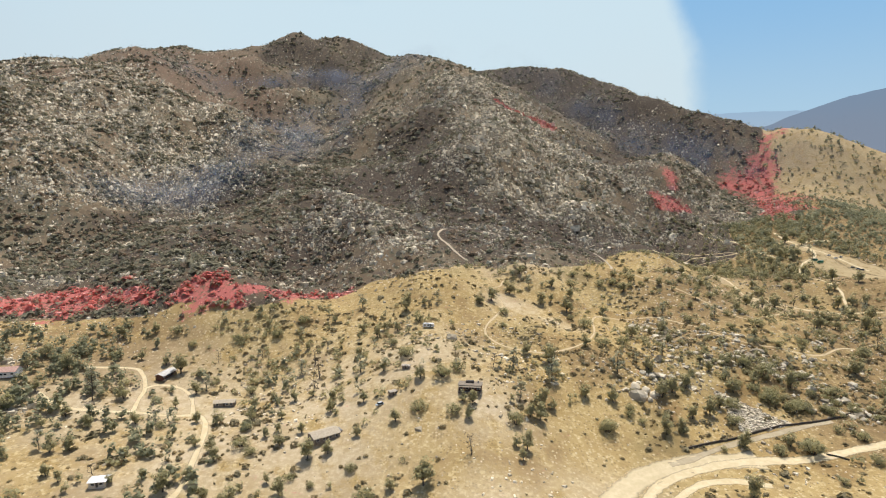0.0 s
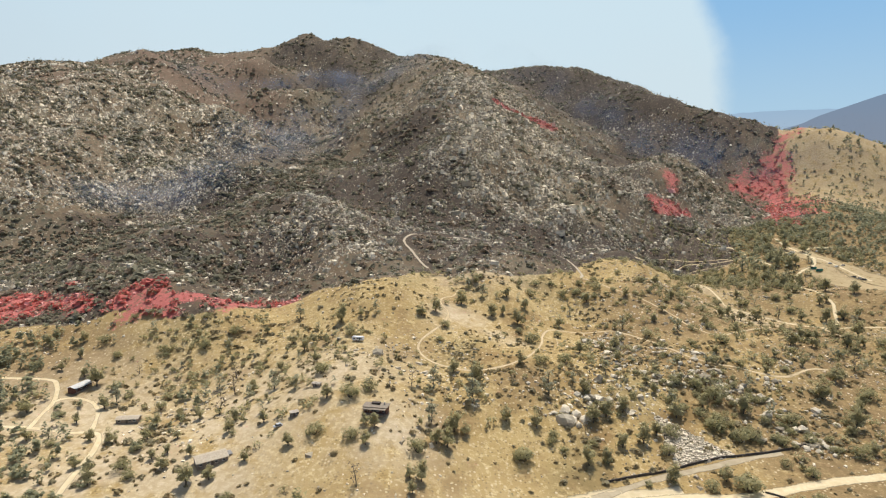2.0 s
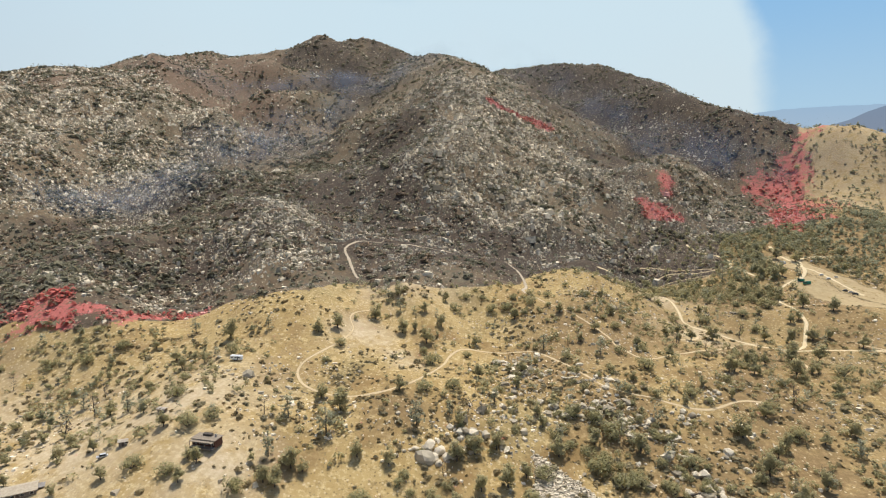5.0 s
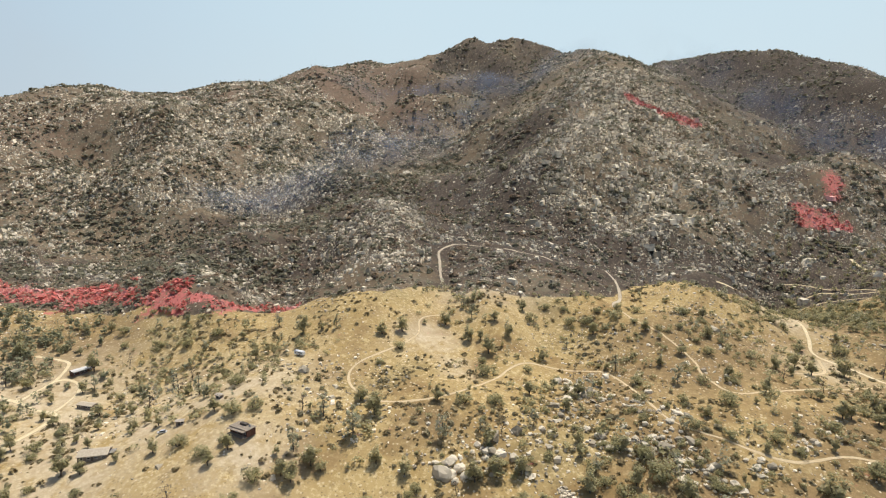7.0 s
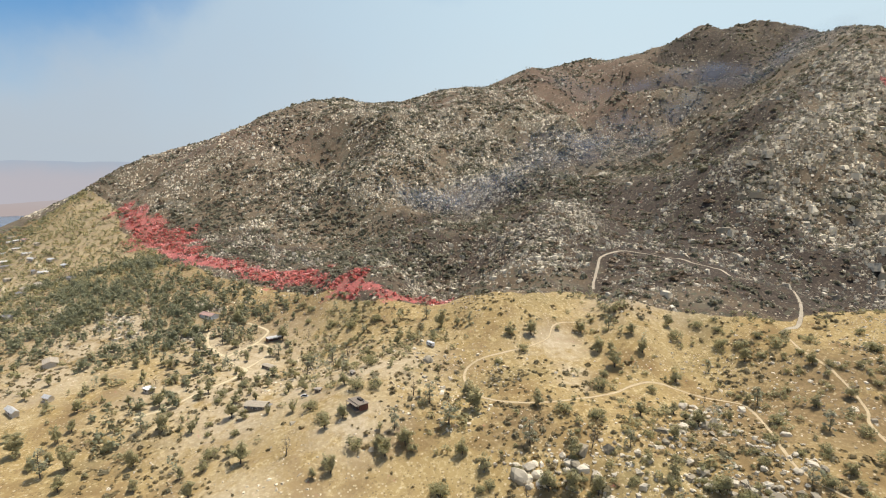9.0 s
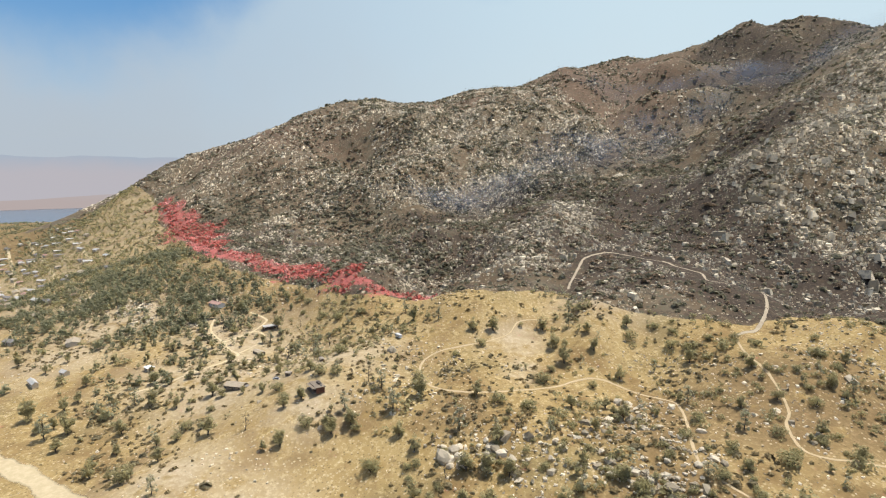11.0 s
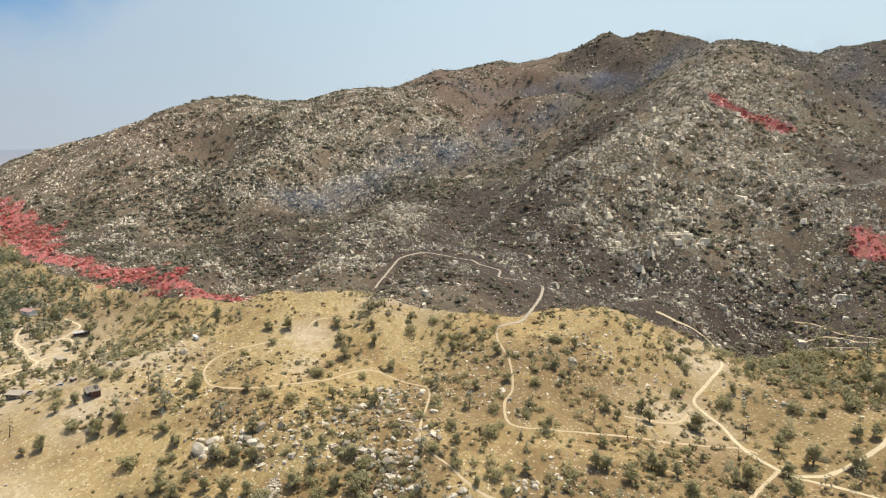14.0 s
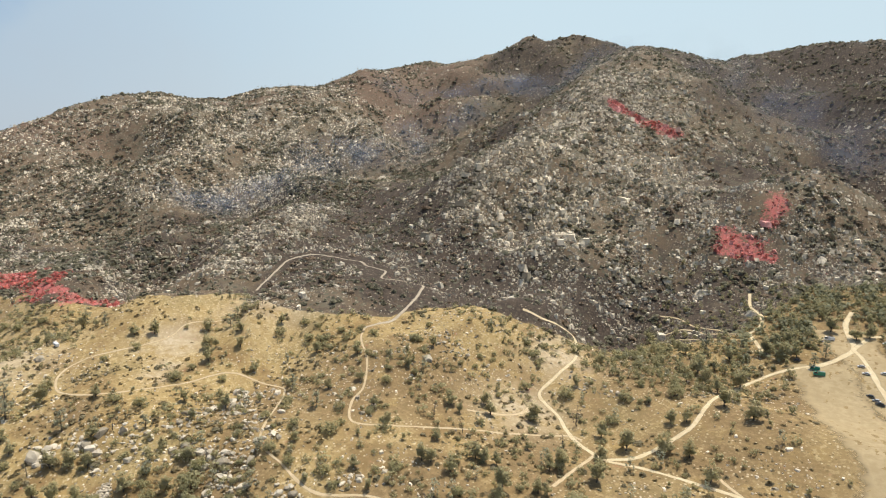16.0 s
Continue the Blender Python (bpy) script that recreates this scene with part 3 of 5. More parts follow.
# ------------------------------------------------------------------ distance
# the far ranges glow evenly; air haze is put into their colours
def haze_glow_material(name, low, high, z0, z1, light=1.0):
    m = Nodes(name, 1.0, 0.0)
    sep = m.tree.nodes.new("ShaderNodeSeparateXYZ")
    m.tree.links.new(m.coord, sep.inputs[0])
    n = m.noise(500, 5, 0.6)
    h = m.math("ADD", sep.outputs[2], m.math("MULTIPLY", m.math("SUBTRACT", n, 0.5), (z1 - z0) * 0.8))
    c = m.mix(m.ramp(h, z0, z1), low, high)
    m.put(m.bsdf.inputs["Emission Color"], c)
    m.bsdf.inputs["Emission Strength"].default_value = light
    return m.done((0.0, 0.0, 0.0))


def far_range(name, az0, az1, radius, z0, heights, mat, label, seed, rough=0.22):
    n = 260
    az = np.radians(np.linspace(az0, az1, n))
    top = np.interp(np.linspace(0, 1, n), np.linspace(0, 1, len(heights)), heights)
    top = top + (top - z0) * rough * fractal(np.linspace(0, 14, n), np.zeros(n), 2.0, seed)
    rings = []
    for k in range(6):
        f = k / 5
        r = radius + 250 * f
        rings.append(np.stack([225 + r * np.sin(az), 100 + r * np.cos(az), z0 + (top - z0) * math.sin(f * math.pi / 2)], -1))
    verts = np.concatenate(rings)
    idx = np.arange(len(verts)).reshape(6, n)
    faces = np.stack([idx[:-1, :-1], idx[:-1, 1:], idx[1:, 1:], idx[1:, :-1]], -1).reshape(-1, 4)
    return tagged(new(name, mesh_of(name, verts, faces, mat, None, True)), label, "mountains", kind="structure")


far_range("backdrop", 26, 75, 3900, -40, [440, 625, 740, 800, 780, 740, 700, 600], haze_glow_material("hazed_blue_range", (0.225, 0.275, 0.36), (0.20, 0.275, 0.385), 250, 700), "distant hazy blue mountain range", 61, 0.11)
far_range("backdrop", 16, 40, 4150, -40, [520, 540, 570, 572, 565, 560, 540, 520], haze_glow_material("hazed_pale_range", (0.37, 0.49, 0.62), (0.33, 0.47, 0.63), 350, 600), "faint pale blue range behind the nearer mountains", 63, 0.05)
far_range("backdrop", -110, -40, 4250, -40, [300, 345, 380, 375, 410, 400, 380], haze_glow_material("hazy_range", (0.49, 0.47, 0.51), (0.365, 0.455, 0.56), 140, 360), "faint blue mountains beyond the lake in haze", 67)
far_range("backdrop", -105, -48, 3900, -30, [-10, 0, 15, 70, 95, 100, 80], haze_glow_material("hazed_pink_hills", (0.47, 0.40, 0.39), (0.49, 0.455, 0.475), -10, 110), "low pinkish desert hills beyond the lake", 71)

lake_mat = Nodes("lake_water", 0.25, 0.5)
lake_mat.bump(lake_mat.noise(6, 3), 0.1, 0.2)
lake_mat = lake_mat.done((0.09, 0.15, 0.21))
bm = bmesh.new()
bmesh.ops.create_grid(bm, x_segments=2, y_segments=2, size=1100)
me = bpy.data.meshes.new("water")
bm.to_mesh(me), bm.free()
me.materials.append(lake_mat)
lake = tagged(new("water", me), "dark blue lake in the distant valley", "lake", kind="structure")
lake.location = (-3500, 500, -32)


def smoke_sky_wall():
    """Far glowing wall of pale smoke and blue sky; u runs along the horizon, v upwards."""
    m = Nodes("smoke_and_sky", 1.0, 0.0)
    uv = m.tree.nodes.new("ShaderNodeUVMap")
    sep = m.tree.nodes.new("ShaderNodeSeparateXYZ")
    m.tree.links.new(uv.outputs[0], sep.inputs[0])
    u, v = sep.outputs[0], sep.outputs[1]         # azimuth to the right, elevation, both in degrees / 100
    n, wisp = m.noise(900, 6, 0.55), m.noise(260, 5, 0.6)
    ragged = m.math("MULTIPLY", m.math("SUBTRACT", n, 0.5), 0.10)
    fringe = m.math("MULTIPLY", m.math("SUBTRACT", wisp, 0.5), 0.016)
    lean = m.ramp(v, 0.095, 0.17, 0, 0.026)
    edge = m.math("ADD", m.math("ADD", u, fringe), lean)
    right = m.ramp(edge, 0.198, 0.222, 1, 0.0)
    left = m.math("ADD", m.math("ADD", v, ragged), m.math("MULTIPLY", m.ramp(u, -0.82, -0.56, 1, 0), 0.10))
    upper = m.ramp(left, 0.16, 0.235, 1, 0.0)
    smoke = m.math("MULTIPLY", m.math("MULTIPLY", right, upper), 0.96)
    grey, white = (0.48, 0.535, 0.595), (0.655, 0.768, 0.82)
    c = m.mix(m.ramp(m.math("ADD", u, ragged), -0.85, -0.25), grey, white)
    c = m.mix(m.ramp(m.math("ADD", v, ragged), 0.0, 0.18), c, m.mix(m.ramp(u, -0.85, -0.25), (0.44, 0.565, 0.69), (0.63, 0.785, 0.865)))
    # clear sky is put into the same glowing colour beside the smoke
    blue = m.mix(m.ramp(v, 0.01, 0.17), (0.43, 0.62, 0.77), m.mix(m.ramp(u, -0.45, 0.1), (0.13, 0.33, 0.63), (0.26, 0.50, 0.78)))
    c = m.mix(smoke, blue, c)
    alpha = m.ramp(v, 0.20, 0.37, 0.97, 0.0)
    m.put(m.bsdf.inputs["Emission Color"], c)
    m.bsdf.inputs["Emission Strength"].default_value = 1.0
    m.put(m.bsdf.inputs["Alpha"], alpha)
    mat = m.done((0.0, 0.0, 0.0))
    az, el = np.linspace(-130, 90, 111), np.linspace(-3, 38, 22)
    a, e = np.meshgrid(np.radians(az), np.radians(el))
    r = 4380
    verts = np.stack([225 + r * np.sin(a), 100 + r * np.cos(a), 165 + r * np.tan(e)], -1).reshape(-1, 3)
    idx = np.arange(len(verts)).reshape(a.shape)
    faces = np.stack([idx[:-1, :-1], idx[:-1, 1:], idx[1:, 1:], idx[1:, :-1]], -1).reshape(-1, 4)
    me = mesh_of("smoke_sky_wall", verts, faces, mat, None, True)
    layer = me.uv_layers.new(name="UVMap")
    q = np.stack([np.degrees(a) / 100, np.degrees(e) / 100], -1).reshape(-1, 2)[faces.ravel()]
    layer.data.foreach_set("uv", q.astype(np.float32).ravel())
    return tagged(new("backdrop", me), "pale wildfire smoke and clear blue sky over the ridge", "smoke", kind="structure")


smoke_sky_wall()


# ------------------------------------------------------------------ rocks and scrub
def lumps(n, rng):
    """n irregular stones as unit shapes: 14 corners and 24 triangles each."""
    cube = np.array([(x, y, z) for x in (-1, 1) for y in (-1, 1) for z in (-1, 1)], float) * 0.62
    axes = np.array([(1, 0, 0), (-1, 0, 0), (0, 1, 0), (0, -1, 0), (0, 0, 1), (0, 0, -1)], float)
    base = np.vstack([cube, axes])
    quads = {8: (4, 5, 7, 6), 9: (0, 2, 3, 1), 10: (2, 6, 7, 3), 11: (0, 1, 5, 4), 12: (1, 3, 7, 5), 13: (0, 4, 6, 2)}
    tris = np.array([(c, q[k], q[(k + 1) % 4]) for c, q in quads.items() for k in range(4)])
    v = base[None] * (1 + 0.28 * rng.standard_normal((n, 14, 1)).clip(-2, 2)) + 0.10 * rng.standard_normal((n, 14, 3))
    return v, tris


def scatter_mesh(name, mat, shapes, tris, x, y, size, flat, rng, sink=0.25, attrs=True):
    n, k = len(x), shapes.shape[1]
    turn = rng.random(n) * 6.283
    c, s = np.cos(turn)[:, None], np.sin(turn)[:, None]
    v = shapes[rng.integers(0, len(shapes), n)] * size[:, None, None] * np.stack([1 + 0.3 * rng.standard_normal(n), np.ones(n), flat], -1)[:, None, :]
    vx, vy = v[..., 0] * c - v[..., 1] * s, v[..., 0] * s + v[..., 1] * c
    z = ground_at(x, y) + size * flat * (1 - 2 * sink) * 0.6
    verts = np.stack([vx + x[:, None], vy + y[:, None], v[..., 2] + z[:, None]], -1).reshape(-1, 3)
    faces = (tris[None] + (np.arange(n) * k)[:, None, None]).reshape(-1, 3)
    at = {"red": np.repeat(red_at(x, y), k), "char": np.repeat(char_at(x, y), k)} if attrs else None
    return mesh_of(name, verts, faces, mat, at)


rng = np.random.default_rng(21)
STONES, STONE_TRIS = lumps(60, rng)


# ground that the tracks take up, on a grid of 1 m
WORN = np.zeros((1300, 1000), bool)
for line, width in TRACKS:
    if width > 20:
        width *= 0.8
    reach = max(1, int(width / 2 + 1.6)) + (5 if line[0][1] == 510 else 0)
    for dx in range(-reach, reach + 1):
        for dy in range(-reach, reach + 1):
            if dx * dx + dy * dy <= reach * reach:
                i, j = (line[:, 0] + 650 + dx).astype(int), (line[:, 1] + dy).astype(int)
                ok = (i >= 0) & (i < 1300) & (j >= 0) & (j < 1000)
                WORN[i[ok], j[ok]] = True

for hx, hy, reach in ((-167, 331, 10), (13, 285, 10), (-58, 261, 10), (-121, 302, 9), (-10, 361, 7), (-146, 227, 7), (-250, 312, 11), (-27, 285, 4), (-21, 306, 4)):
    WORN[hx + 650 - reach:hx + 650 + reach, hy - reach:hy + reach] = True


def off_tracks(x, y):
    i, j = (x + 650).astype(int), y.astype(int)
    return ~(WORN[np.clip(i, 0, 1299), np.clip(j, 0, 999)] & (i >= 0) & (i < 1300) & (j >= 0) & (j < 1000))


def random_places(n, x0, x1, y0, y1, keep):
    x, y = rng.uniform(x0, x1, n), rng.uniform(y0, y1, n)
    k = (rng.random(n) < keep(x, y)) & off_tracks(x, y)
    return x[k], y[k]


def rocky(x, y):
    zone = 0.42 + 0.30 * western_face(x, y) + 0.45 * spur_crest(x, y) + 0.3 * np.exp(-(((x - 400) / 190) ** 2) - ((y - 960) / 200) ** 2) - 0.25 * rust_at(x, y) - 0.22 * step(y, 1250, 1500) * step(x, 180, 330) - 0.2 * mound_sum(x, y, [(-330, 1900, 300, 180, 10, 1.0)])
    near = 0.3 * np.exp(-np.clip(y - np.interp(x, BURN_X, BURN_Y), 0, None) / 60)
    return burn_at(x, y) * np.clip(zone - near - 0.12 * mound_sum(x, y, SCORCHED_AND_DARK) * (1 - spur_crest(x, y)) + 1.1 * fractal(x, y, 90, 81) + 1.5 * fractal(x, y, 26, 83), 0.04, 1)


def chips(n, rng):
    """Small broken stones with flat tops: 8 corners, 10 triangles."""
    base = np.array([(-1, -0.8, -0.9), (1, -0.8, -0.9), (0.9, 0.8, -0.9), (-0.9, 0.8, -0.9), (-0.7, -0.6, 0.55), (0.75, -0.5, 0.6), (0.6, 0.6, 0.6), (-0.6, 0.55, 0.55)], float)
    quads = [(4, 5, 6, 7), (0, 1, 5, 4), (1, 2, 6, 5), (2, 3, 7, 6), (3, 0, 4, 7)]
    tris = np.array([t for a, b, c, d in quads for t in ((a, b, c), (a, c, d))])
    return base[None] * (1 + 0.16 * rng.standard_normal((n, 8, 1)).clip(-2, 2)) + 0.17 * rng.standard_normal((n, 8, 3)), tris


def strew(name, label, mat, kind, n, box, keep, size, spread_, least, most, flat, sink=0.25, category="stones"):
    shapes, tris = kind
    x, y = random_places(n, *box, keep)
    s = np.clip(rng.lognormal(math.log(size), spread_, len(x)), least, most)
    return tagged(new(name, scatter_mesh(name, mat, shapes, tris, x, y, s, rng.uniform(*flat, len(x)), rng, sink)), label, category, kind="stuff")


def wedges(n, rng):
    """Far stones with a ridge on top: 6 corners, 6 triangles."""
    base = np.array([(-1, -0.8, -0.9), (1, -0.8, -0.9), (0.9, 0.8, -0.9), (-0.9, 0.8, -0.9), (-0.5, 0, 0.6), (0.5, 0, 0.6)], float)
    tris = np.array([(0, 1, 5), (0, 5, 4), (1, 2, 5), (2, 3, 4), (2, 4, 5), (3, 0, 4)])
    return base[None] * (1 + 0.2 * rng.standard_normal((n, 6, 1)).clip(-2, 2)) + 0.22 * rng.standard_normal((n, 6, 3)), tris


CHIPS, WEDGES = chips(80, rng), wedges(80, rng)
strew("burnt_slope_stones", "countless pale granite stones strewn over burnt ground", ROCK, CHIPS, 42000, (-650, 620, 380, 960), rocky, 0.95, 0.5, 0.4, 3.2, (0.7, 1.1))
strew("mountain_stones", "pale granite stones covering the upper mountain", ROCK, WEDGES, 120000, (-1500, 1000, 800, 2250), rocky, 1.15, 0.5, 0.6, 4.4, (0.7, 1.1))
strew("spur_stones", "crowded pale granite blocks on the bare mountain spur", ROCK, CHIPS, 80000, (-150, 420, 640, 1400), lambda x, y: rocky(x, y) * np.clip(0.2 + spur_crest(x, y), 0, 1), 1.0, 0.6, 0.45, 5.0, (0.7, 1.1))
strew("west_slope_stones", "pale granite stones covering the western slope", ROCK, WEDGES, 92000, (-1500, -300, 350, 1300), rocky, 1.0, 0.5, 0.5, 3.6, (0.7, 1.1))
strew("slope_gravel", "small pale stones between the boulders", ROCK, WEDGES, 90000, (-600, 620, 390, 1000), rocky, 0.68, 0.4, 0.4, 1.8, (0.7, 1.2))
strew("grassland_stones", "small pale stones scattered through dry grass", ROCK, CHIPS, 62000, (-500, 520, 130, 720), lambda x, y: (1 - burn_at(x, y)) * (1 - 0.8 * step(x, 60, -20) * step(y, 300, 240)) * np.clip(0.18 + 1.7 * fractal(x, y, 60, 85), 0.03, 1), 0.48, 0.45, 0.25, 1.9, (0.4, 0.8))

KNOLLS = [(-32, 526, 20), (-62, 548, 16), (-127, 592, 22), (-176, 463, 18), (-145, 758, 20), (76, 785, 22), (40, 1000, 26), (-10, 690, 16), (-60, 600, 34), (-10, 560, 24), (-100, 660, 26)]
strew("knoll_stones", "crowded bright granite blocks on rocky knolls", ROCK, CHIPS, 60000, (-220, 120, 430, 1050), lambda x, y: np.clip(sum(np.exp(-((x - a) ** 2 + (y - b) ** 2) / r**2) for a, b, r in KNOLLS) * (0.8 + 1.5 * fractal(x, y, 12, 82)), 0, 1) * burn_at(x, y), 0.8, 0.55, 0.35, 2.6, (0.7, 1.2))
strew("reddened_stones", "stones coated with red retardant", ROCK, CHIPS, 34000, (-860, 720, 360, 1260), lambda x, y: 0.6 * (red_at(x, y) > 0.3), 0.8, 0.45, 0.4, 3.0, (0.5, 0.9))


def tuft_shapes(n, blades, rng):
    """Loose bushes of bent triangles."""
    out = []
    for _ in range(n):
        d = rng.standard_normal((blades, 3))
        d /= np.linalg.norm(d, axis=1)[:, None]
        d[:, 2] = np.abs(d[:, 2])
        centre = d * rng.uniform(0.6, 0.95, (blades, 1)) * (1, 1, 0.9)
        face = d + (0, 0, 0.6) + 0.35 * rng.standard_normal((blades, 3))
        u = np.cross(face, rng.standard_normal((blades, 3)))
        u *= 0.55 * (26 / blades) ** 0.4 / np.linalg.norm(u, axis=1)[:, None]
        w = np.cross(face / np.linalg.norm(face, axis=1)[:, None], u)
        k = rng.uniform(0.6, 1.2, (3, blades, 1))
        out.append(np.stack([centre + u * k[0], centre - 0.5 * u * k[1] + 0.87 * w * k[1], centre - 0.5 * u * k[2] - 0.87 * w * k[2]], 1).reshape(-1, 3))
    return np.array(out), np.arange(blades * 3).reshape(-1, 3)


TUFTS, SMALL_TUFTS = tuft_shapes(24, 18, rng), tuft_shapes(24, 9, rng)
brush = lambda x, y: burn_at(x, y) * np.clip(0.42 + 0.5 * np.exp(-((y - np.interp(x, BURN_X, BURN_Y)) / 30) ** 2) * step(x, 0, -60) + 1.2 * fractal(x, y, 60, 91) + 1.0 * fractal(x, y, 22, 92) + 0.5 * np.exp(-(((x + 300) / 260) ** 2) - ((y - 520) / 100) ** 2) - 0.3 * mound_sum(x, y, [(90, 620, 130, 75, -5, 1.0)]), 0.05, 1)
strew("burnt_scrub", "charred scrub between the stones", DEAD, TUFTS, 16000, (-700, 620, 380, 1000), brush, 1.9, 0.4, 0.8, 4.2, (0.7, 1.2), 0.4, "scrub")
strew("scorched_brush", "scorched brown brush on the burnt slope", CHARRED, TUFTS, 22000, (-1300, 700, 380, 1400), brush, 2.1, 0.4, 0.9, 4.4, (0.6, 1.1), 0.4, "scrub")
strew("mountain_scrub", "charred scrub and small trees on the mountain", DEAD, SMALL_TUFTS, 40000, (-1500, 1000, 800, 2300), brush, 2.7, 0.4, 1.3, 5.5, (0.7, 1.2), 0.4, "scrub")
strew("west_scrub", "olive scrub covering the western slope", DEAD, SMALL_TUFTS, 24000, (-1400, -150, 380, 1300), brush, 2.1, 0.4, 0.9, 4.5, (0.7, 1.2), 0.4, "scrub")
strew("reddened_scrub", "brush coated with red retardant", DEAD, TUFTS, 14000, (-860, 720, 360, 1260), lambda x, y: 0.8 * (red_at(x, y) > 0.2), 1.1, 0.45, 0.6, 3.2, (0.9, 1.7), 0.4, "scrub")
open_ground = lambda x, y: (1 - burn_at(x, y)) * np.clip(0.26 + 1.3 * fractal(x, y, 45, 95) + 0.5 * np.exp(-(((x - 225) / 70) ** 2) - ((y - 375) / 60) ** 2), 0.04, 1) * np.clip(1.1 - np.exp(-(((x - 60) / 60) ** 2) - ((y - 225) / 50) ** 2), 0.05, 1)
strew("dry_scrub", "grey-green brush dotted over golden grass", SCRUB, TUFTS, 24000, (-700, 900, 150, 1200), open_ground, 1.25, 0.4, 0.5, 2.8, (0.7, 1.1), 0.4, "scrub")
strew("low_brush", "low brown brush dotted over golden grass", WEED, SMALL_TUFTS, 90000, (-700, 700, 150, 1000), open_ground, 0.85, 0.4, 0.3, 2.0, (0.6, 1.0), 0.4, "scrub")


# ------------------------------------------------------------------ trees
def limb(bm, a, b, r0, r1, sides=6):
    a, b = Vector(a), Vector(b)
    q = (b - a).to_track_quat("Z", "Y")
    rings = []
    for p, r in ((a, r0), (b, r1)):
        rings.append([bm.verts.new(p + q @ Vector((r * math.cos(k * 2 * math.pi / sides), r * math.sin(k * 2 * math.pi / sides), 0))) for k in range(sides)])
    for k in range(sides):
        bm.faces.new((rings[0][k], rings[0][(k + 1) % sides], rings[1][(k + 1) % sides], rings[1][k]))
    bm.faces.new(rings[1])


def tree_meshes(kind, seed):
    """Trunk and crown of a tree one unit high."""
    r = random.Random(seed)
    bm = bmesh.new()
    centres = []
    if kind == "oak":
        fork = Vector((r.uniform(-0.04, 0.04), r.uniform(-0.04, 0.04), 0.16))
        limb(bm, (0, 0, -0.08), fork, 0.036, 0.027)
        for k in range(10):
            a = k * 0.75 + r.uniform(-0.3, 0.3)
            reach = r.uniform(0.10, 0.31)
            tip = fork + Vector((reach * math.cos(a), reach * math.sin(a), r.uniform(0.04, 0.60) * (1.15 - reach)))
            limb(bm, fork, tip, 0.018, 0.006, 5)
            centres += [(tip, r.uniform(0.10, 0.17)), (fork.lerp(tip, 0.6) + Vector((0, 0, 0.06)), 0.12)]
        centres += [(fork + Vector((r.uniform(-0.08, 0.08), r.uniform(-0.08, 0.08), 0.64)), 0.15), (fork + Vector((0, 0, 0.44)), 0.17)]
        leaves, size = 46, 0.032
    elif kind == "pine":
        last = Vector((0, 0, -0.06))
        for k in range(1, 5):
            p = Vector((r.uniform(-0.02, 0.02), r.uniform(-0.02, 0.02), k * 0.235))
            limb(bm, last, p, 0.026 - 0.005 * k + 0.004, 0.026 - 0.005 * k)
            last = p
        for k in range(24):
            z = r.uniform(0.12, 0.95)
            a, reach = k * 2.4, r.uniform(0.08, 0.32) * (1.15 - 0.6 * z)
            tip = Vector((reach * math.cos(a), reach * math.sin(a), z + 0.03))
            limb(bm, (0, 0, z - 0.04), tip, 0.008, 0.003, 4)
            centres.append((tip, r.uniform(0.06, 0.11)))
        leaves, size = 30, 0.025
    elif kind == "bush":
        for k in range(8):
            a = k * 0.8
            tip = Vector((0.55 * math.cos(a) * r.uniform(0.4, 1), 0.55 * math.sin(a) * r.uniform(0.4, 1), r.uniform(0.25, 0.65)))
            limb(bm, (0, 0, -0.1), tip, 0.03, 0.01, 4)
            centres.append((tip, r.uniform(0.24, 0.36)))
        centres.append((Vector((0, 0, 0.6)), 0.36))
        leaves, size = 56, 0.052
    else:
        last = Vector((0, 0, -0.06))
        for k in range(1, 5):
            p = last + Vector((r.uniform(-0.04, 0.04), r.uniform(-0.04, 0.04), 0.2))
            limb(bm, last, p, 0.026 - 0.005 * k + 0.005, 0.026 - 0.005 * k)
            for _ in range(3):
                a = r.uniform(0, 6.3)
                tip = p + Vector((0.17 * math.cos(a), 0.17 * math.sin(a), r.uniform(0.05, 0.2)))
                limb(bm, p, tip, 0.008, 0.002, 4)
                for _ in range(3):
                    limb(bm, tip, tip + Vector((r.uniform(-0.08, 0.08), r.uniform(-0.08, 0.08), r.uniform(0, 0.1))), 0.003, 0.001, 3)
                centres.append((tip, 0.07))
            last = p
        leaves, size = 4, 0.03
    trunk = bpy.data.meshes.new("trunk")
    bm.to_mesh(trunk), bm.free()
    trunk.materials.append(BARK)
    g = np.random.default_rng(seed)
    verts = []
    middle = np.mean([np.array(c) for c, _ in centres], axis=0)
    for c, rad in centres:
        d = g.standard_normal((leaves, 3))
        d /= np.linalg.norm(d, axis=1)[:, None]
        p = np.array(c) + d * (rad * g.uniform(0.6, 1.05, leaves))[:, None] * (1, 1, 0.85)
        out = d + 0.6 * (p - middle) / 0.4 + (0, 0, 1.5) + 0.45 * g.standard_normal((leaves, 3))
        out /= np.linalg.norm(out, axis=1)[:, None]
        u = np.cross(out, g.standard_normal((leaves, 3)))
        u *= size / np.linalg.norm(u, axis=1)[:, None]
        w = np.cross(out, u)
        verts.append(np.stack([p - u, p - w * 0.8, p + u, p + w], 1).reshape(-1, 3))
    verts = np.concatenate(verts)
    verts[:, 2] = np.maximum(verts[:, 2], 0.02)
    faces = np.arange(len(verts)).reshape(-1, 4)
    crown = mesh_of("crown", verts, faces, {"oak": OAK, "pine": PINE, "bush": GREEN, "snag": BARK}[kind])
    return trunk, crown


